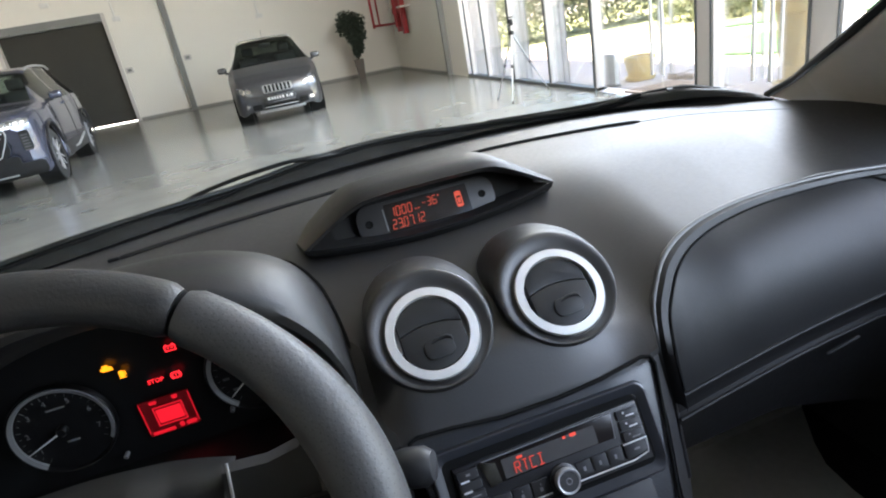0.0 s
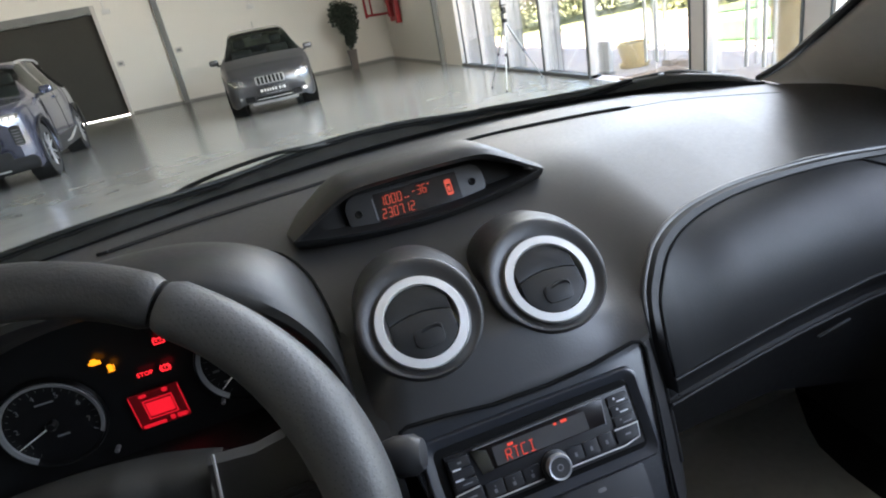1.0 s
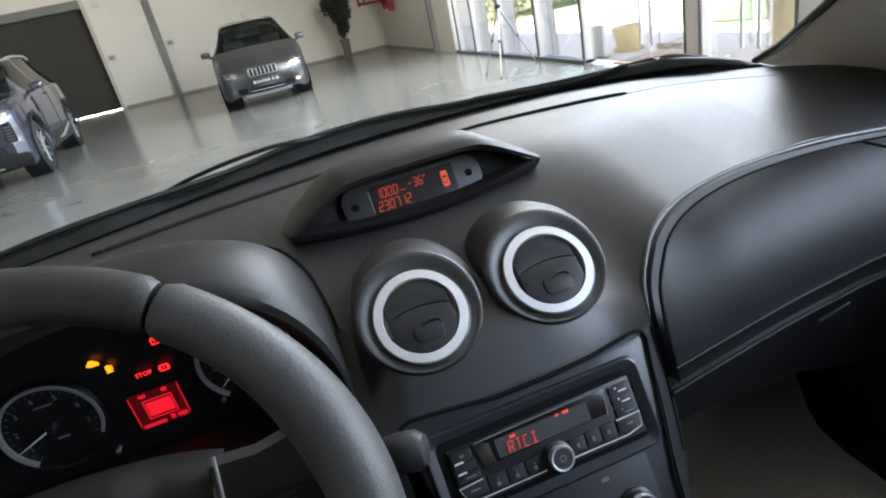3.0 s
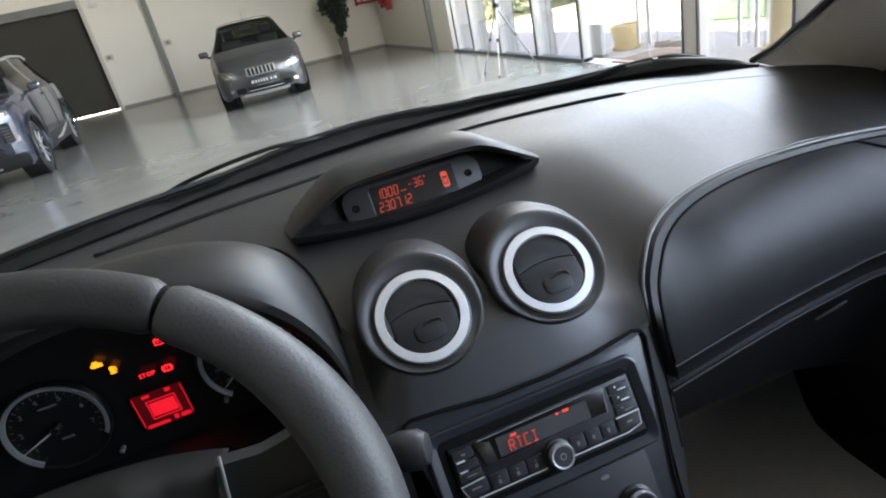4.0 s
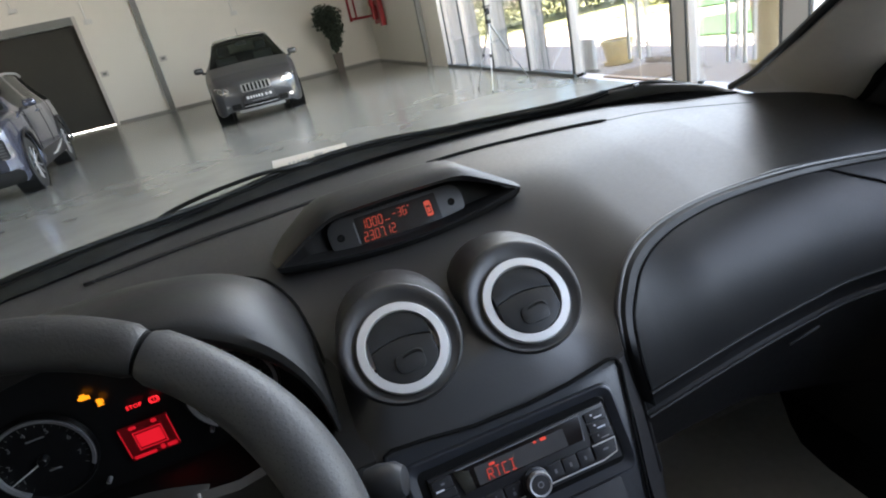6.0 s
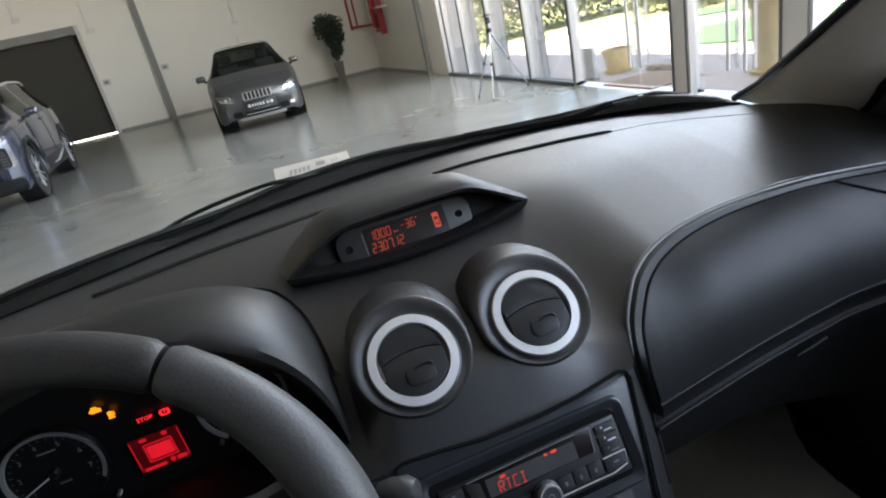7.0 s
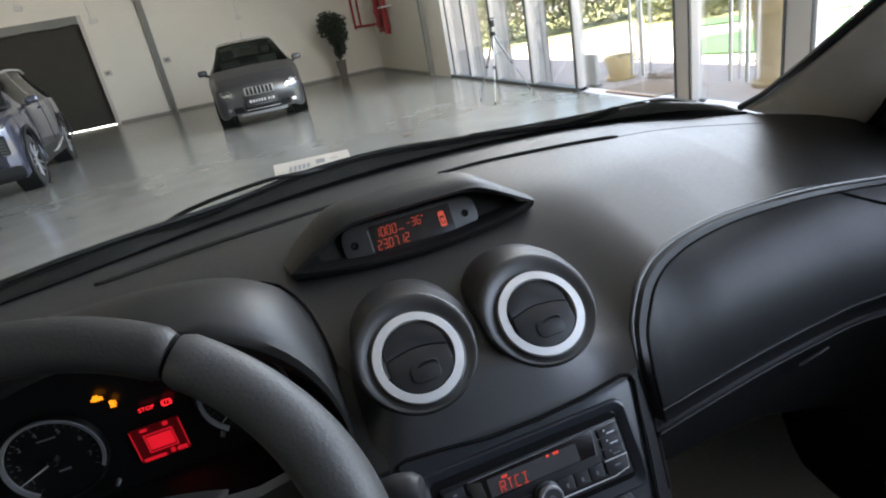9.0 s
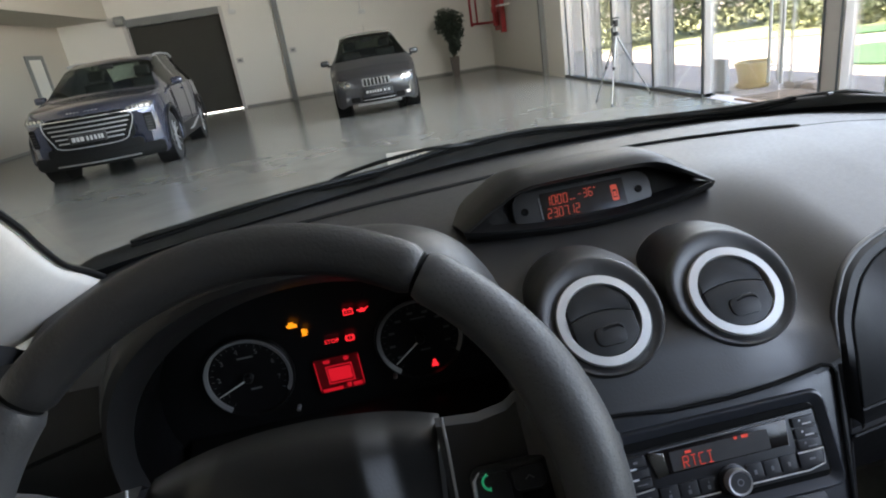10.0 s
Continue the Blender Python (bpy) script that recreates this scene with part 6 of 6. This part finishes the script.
part("column_shroud", box(0.11, 0.18, 0.09, (-0.205, 0.50, 0.72), 0.03, pose(0, 0, 0)), M_BLACKTRIM, stalk)

# ---- windscreen, its black band, wipers
ws = thing("windscreen", "clean curved windscreen with a black border band", "windscreen", m=CAR)


def glass_pt(x, f):
    """A place on the windscreen: f runs from its foot to its head."""
    d = x - MID
    foot = Vector((x, screen_y(x) + 0.012, 0.952))
    head = Vector((MID + d * 0.80, 0.33 - 0.10 * (d / 0.7) ** 2, 1.50 - 0.04 * (d / 0.7) ** 2))
    return foot.lerp(head, f) + Vector((0, 0.03, 0.045)) * math.sin(math.pi * f) * 0.6


XS = [-0.575 + 1.495 * k / 68 for k in range(69)]
g = part("glass", sheet([[glass_pt(x, j / 24) for x in XS] for j in range(25)]), M_SCREEN, ws, "clear laminated glass")
g.visible_shadow = False
part("border_band", sheet([[glass_pt(x, f * (1 - 0.9 * smooth_step(0.74, 0.85, x))) + Vector((0, -0.001, -0.001)) for x in XS if x < 0.85] for f in (-0.02, 0.0, 0.012, 0.022, 0.034)]), M_SEAL, ws)

cowl = thing("scuttle_panel", "black plastic scuttle below the windscreen", "scuttle", m=CAR)
CREST = [(-0.70, 0.945), (-0.64, 0.957), (-0.602, 0.975), (-0.58, 0.981), (-0.54, 0.983), (-0.42, 0.985), (-0.30, 0.990), (-0.25, 0.988), (-0.21, 0.979), (-0.177, 0.976), (-0.036, 0.986), (0.05, 0.991), (0.15, 0.993), (0.25, 0.986), (0.4, 0.975), (0.56, 0.967), (0.63, 0.967), (0.66, 0.981), (0.73, 0.984), (0.785, 0.976), (0.82, 0.965), (0.85, 0.945), (0.88, 0.925)]
crest = lambda x: lerp_table(CREST, x)
lump = lambda x: 0.0025 * noise.noise((x * 28, 3.1, 0.4))
XC = [-0.70 + 1.56 * k / 76 for k in range(77)]
part("panel", sheet([[Vector((x, screen_y(x) + a, 0.945 + (crest(x) - 0.945) * f + (lump(x + a) if f > 0.5 else 0))) for x in XC] for a, f in ((0.014, 0.0), (0.022, 0.45), (0.034, 0.86), (0.046, 1.0), (0.06, 0.95), (0.09, 0.7), (0.16, -0.5))]), M_WIPER, cowl)
# small lighter blocks along the crest imitate its glints
for k in range(10):
    x = -0.40 + 0.125 * k
    part("cowl_glint", box(0.012, 0.006, 0.005, (x, screen_y(x) + 0.045, crest(x) + 0.001), 0.002), M_CONSMOOTH, cowl)


def wiper(label, spine, arm, r):
    w = thing("wiper", label, "wiper", "wipers", m=CAR)
    p = along(spine, 24)
    part("blade", tube(p, [0.003] + [0.0055] * 22 + [0.003], 8), M_WIPER, w)
    part("rubber", tube([q + Vector((0, -0.003, -0.007)) for q in p], 0.003, 6), M_GAP, w)
    q = along(arm, 24)
    part("arm", tube(q, [r] * 18 + [r * 1.3] * 6, 8), M_WIPER, w)
    part("pivot", lathe([(0.018, 0), (0.016, 0.012), (0.010, 0.018), (0, 0.019)], 20, Matrix.Translation(q[-1] - Vector((0, 0, 0.014)))), M_WIPER, w)


on_crest = lambda x, a, up: (x, screen_y(x) + a, crest(x) + up)
wiper("black wiper resting along the windscreen foot", [on_crest(x, 0.04, 0.003) for x in (-0.53, -0.44, -0.36, -0.24, -0.1, 0.05, 0.2, 0.33)],
      [(-0.25, 1.10, 0.970), (-0.202, 1.15, 0.981), (-0.124, 1.15, 0.994), (-0.038, 1.15, 1.001), (0.002, 1.152, 1.001), (0.043, 1.158, 0.996), (0.15, 1.19, 0.985)], 0.0042)
wiper("black wiper resting along the windscreen foot", [on_crest(x, 0.04, 0.002) for x in (0.29, 0.42, 0.52, 0.6, 0.68)],
      [on_crest(x, a, u) for x, a, u in ((0.40, 0.04, 0.004), (0.52, 0.045, 0.005), (0.64, 0.05, 0.004), (0.74, 0.06, 0.0), (0.80, 0.07, -0.004))], 0.0055)

# ---- pillars, roof, doors and floor of the car
def pillar(s, label):
    """The trim up one side of the windscreen; s is 1 or -1."""
    p = thing("pillar_trim", label, "pillar trim", "pillar trims", m=CAR)
    X = lambda d: MID - 0.027 + s * (d + 0.027)
    a = along([(X(0.672), 0.90, 0.940), (X(0.660), 0.82, 0.985), (X(0.652), 0.76, 1.016), (X(0.624), 0.68, 1.065), (X(0.590), 0.60, 1.109), (X(0.545), 0.45, 1.20), (X(0.50), 0.25, 1.36), (X(0.47), 0.10, 1.48)], 30)
    if s > 0:
        a = along([(X(0.7045), 0.90, 0.946), (X(0.690), 0.83, 0.979), (X(0.6565), 0.76, 1.0145), (X(0.6265), 0.70, 1.044), (X(0.592), 0.62, 1.088), (X(0.545), 0.45, 1.20), (X(0.50), 0.25, 1.36), (X(0.47), 0.10, 1.48)], 30)
    b = along([(X(0.80), 0.76, 0.905), (X(0.789), 0.72, 0.918), (X(0.765), 0.68, 0.955), (X(0.744), 0.65, 0.983), (X(0.715), 0.57, 1.04), (X(0.675), 0.40, 1.16), (X(0.62), 0.18, 1.34), (X(0.58), 0.05, 1.47)], 30)
    rows = []
    for f in (0.0, 0.03, 0.12, 0.3, 0.5, 0.7, 0.88, 0.97, 1.0):
        rows.append([u.lerp(v, f) + Vector((-s * 0.8, -0.45, 0.1)) * 0.022 * (math.sin(math.pi * f) ** 0.6 if 0 < f < 1 else 0) for u, v in zip(a, b)])
    part("trim", sheet(rows), M_PILLAR, p)
    part("black_edge", tube([q + Vector((-s * 0.003, 0.005, 0.003)) for q in a], 0.0068 if s > 0 else 0.0045, 8), M_SEAL, p)
    part("door_seal", tube([q + Vector((s * 0.006, -0.002, 0)) for q in b], 0.009, 8), M_GAP, p)


pillar(1, "grey-beige moulded windscreen pillar trim")
pillar(-1, "grey-beige moulded windscreen pillar trim")

body = thing("car_cabin", "dark closed car cabin round the dashboard", "car cabin", m=CAR)
part("roof_lining", sheet([[Vector((MID + 0.62 * q, y, z - 0.05 * q * q)) for q in (k / 6 - 1 for k in range(13))] for y, z in ((0.32, 1.50), (0.1, 1.53), (-0.5, 1.555), (-1.2, 1.54), (-1.7, 1.47))]), M_ROOFLINER, body)
for s in (1, -1):
    X = lambda d: MID + s * d
    part("door_panel", sheet([[Vector((X(0.745 + a), y, z)) for y in (1.0 if z < 0.8 else 0.80, 0.55, 0.1, -0.5, -1.1, -1.8)] for a, z in ((0.03, 0.12), (0.0, 0.45), (-0.01, 0.7), (0.0, 0.86), (0.012, 0.905), (0.05, 0.91))]), M_DOORTRIM, body)
    part("mirror_triangle", sheet([[Vector((X(0.80), 0.78, 0.90)), Vector((X(0.78), 0.55, 0.905))], [Vector((X(0.79), 0.74, 0.93)), Vector((X(0.735), 0.56, 1.03))]]), M_BLACKTRIM, body)
    part("centre_post", sheet([[Vector((X(d), y, z)) for y in (-0.42, -0.56)] for d, z in ((0.75, 0.88), (0.68, 1.2), (0.60, 1.5))]), M_DOORTRIM, body)
    part("rear_post", sheet([[Vector((X(d), y, z)) for y in (-1.2, -1.9)] for d, z in ((0.75, 0.88), (0.68, 1.2), (0.60, 1.5))]), M_DOORTRIM, body)
# unseen wall added to block light from behind, as seats and driver would
part("rear_light_block", sheet([[Vector((MID + d, -0.62, z)) for d in (-0.80, -0.3, 0.3, 0.80)] for z in (0.15, 0.6, 0.98, 1.3, 1.56)]), M_DOORTRIM, body)
part("floor_carpet", sheet([[Vector((MID + d, y, z)) for d in (-0.85, -0.1, 0.1, 0.85)] for y, z in ((1.1, 0.75), (0.98, 0.42), (0.85, 0.24), (0.3, 0.22), (-1.95, 0.24))]), M_CARPET, body)
XB = [-0.64 + 1.6 * k / 20 for k in range(21)]
part("bulkhead", sheet([[Vector((x, min(1.08, screen_y(x) - 0.02), 0.905)) for x in XB], [Vector((x, min(1.1, screen_y(x) + 0.10), 0.80)) for x in XB], [Vector((x, 1.12, 0.68)) for x in XB]]), M_CARPET, body)
part("tunnel_side", sheet([[Vector((x, y, z)) for y in (0.95, 0.5, 0.1)] for x, z in ((0.20, 0.66), (0.262, 0.64), (0.275, 0.45), (0.30, 0.22))]), M_CARPET, body)
paper = thing("floor_paper", "grey protective paper sheet in the passenger footwell", "paper mat", m=CAR)
part("paper_sheet", sheet([[Vector((x, y, 0.012 + lerp_table([(0.3, 0.22), (0.85, 0.24), (0.98, 0.42), (1.1, 0.75)], y) + 0.003 * math.sin(9 * x + 5 * y))) for x in (0.36 + k * (w / 10) for k in range(11))] for y, w in ((1.0, 0.58), (0.93, 0.575), (0.87, 0.57), (0.84, 0.55), (0.75, 0.49), (0.70, 0.465), (0.63, 0.455), (0.55, 0.455), (0.45, 0.48), (0.30, 0.52))]), M_PAPER, paper)

# the sills and wheels that carry the cabin
for s in (1, -1):
    part("sill", box(0.12, 2.0, 0.16, (MID + s * 0.74, -0.55, 0.20), 0.04), M_DOORTRIM, body)
    for y in (1.48, -1.45):
        mm = pose(MID + s * 0.70, y, 0.29, 0, 90 * s, 0)
        wh = part("wheel", lathe([(0.19, -0.085), (0.27, -0.09), (0.285, -0.07), (0.287, 0.0), (0.285, 0.07), (0.27, 0.09), (0.19, 0.085)], 40, mm), M_TYRE, body)
        part("rim", lathe([(0.195, 0.08), (0.185, 0.086), (0.17, 0.05), (0.06, 0.04), (0.05, 0.06), (0, 0.062)], 40, mm), M_STEELGREY, wh)
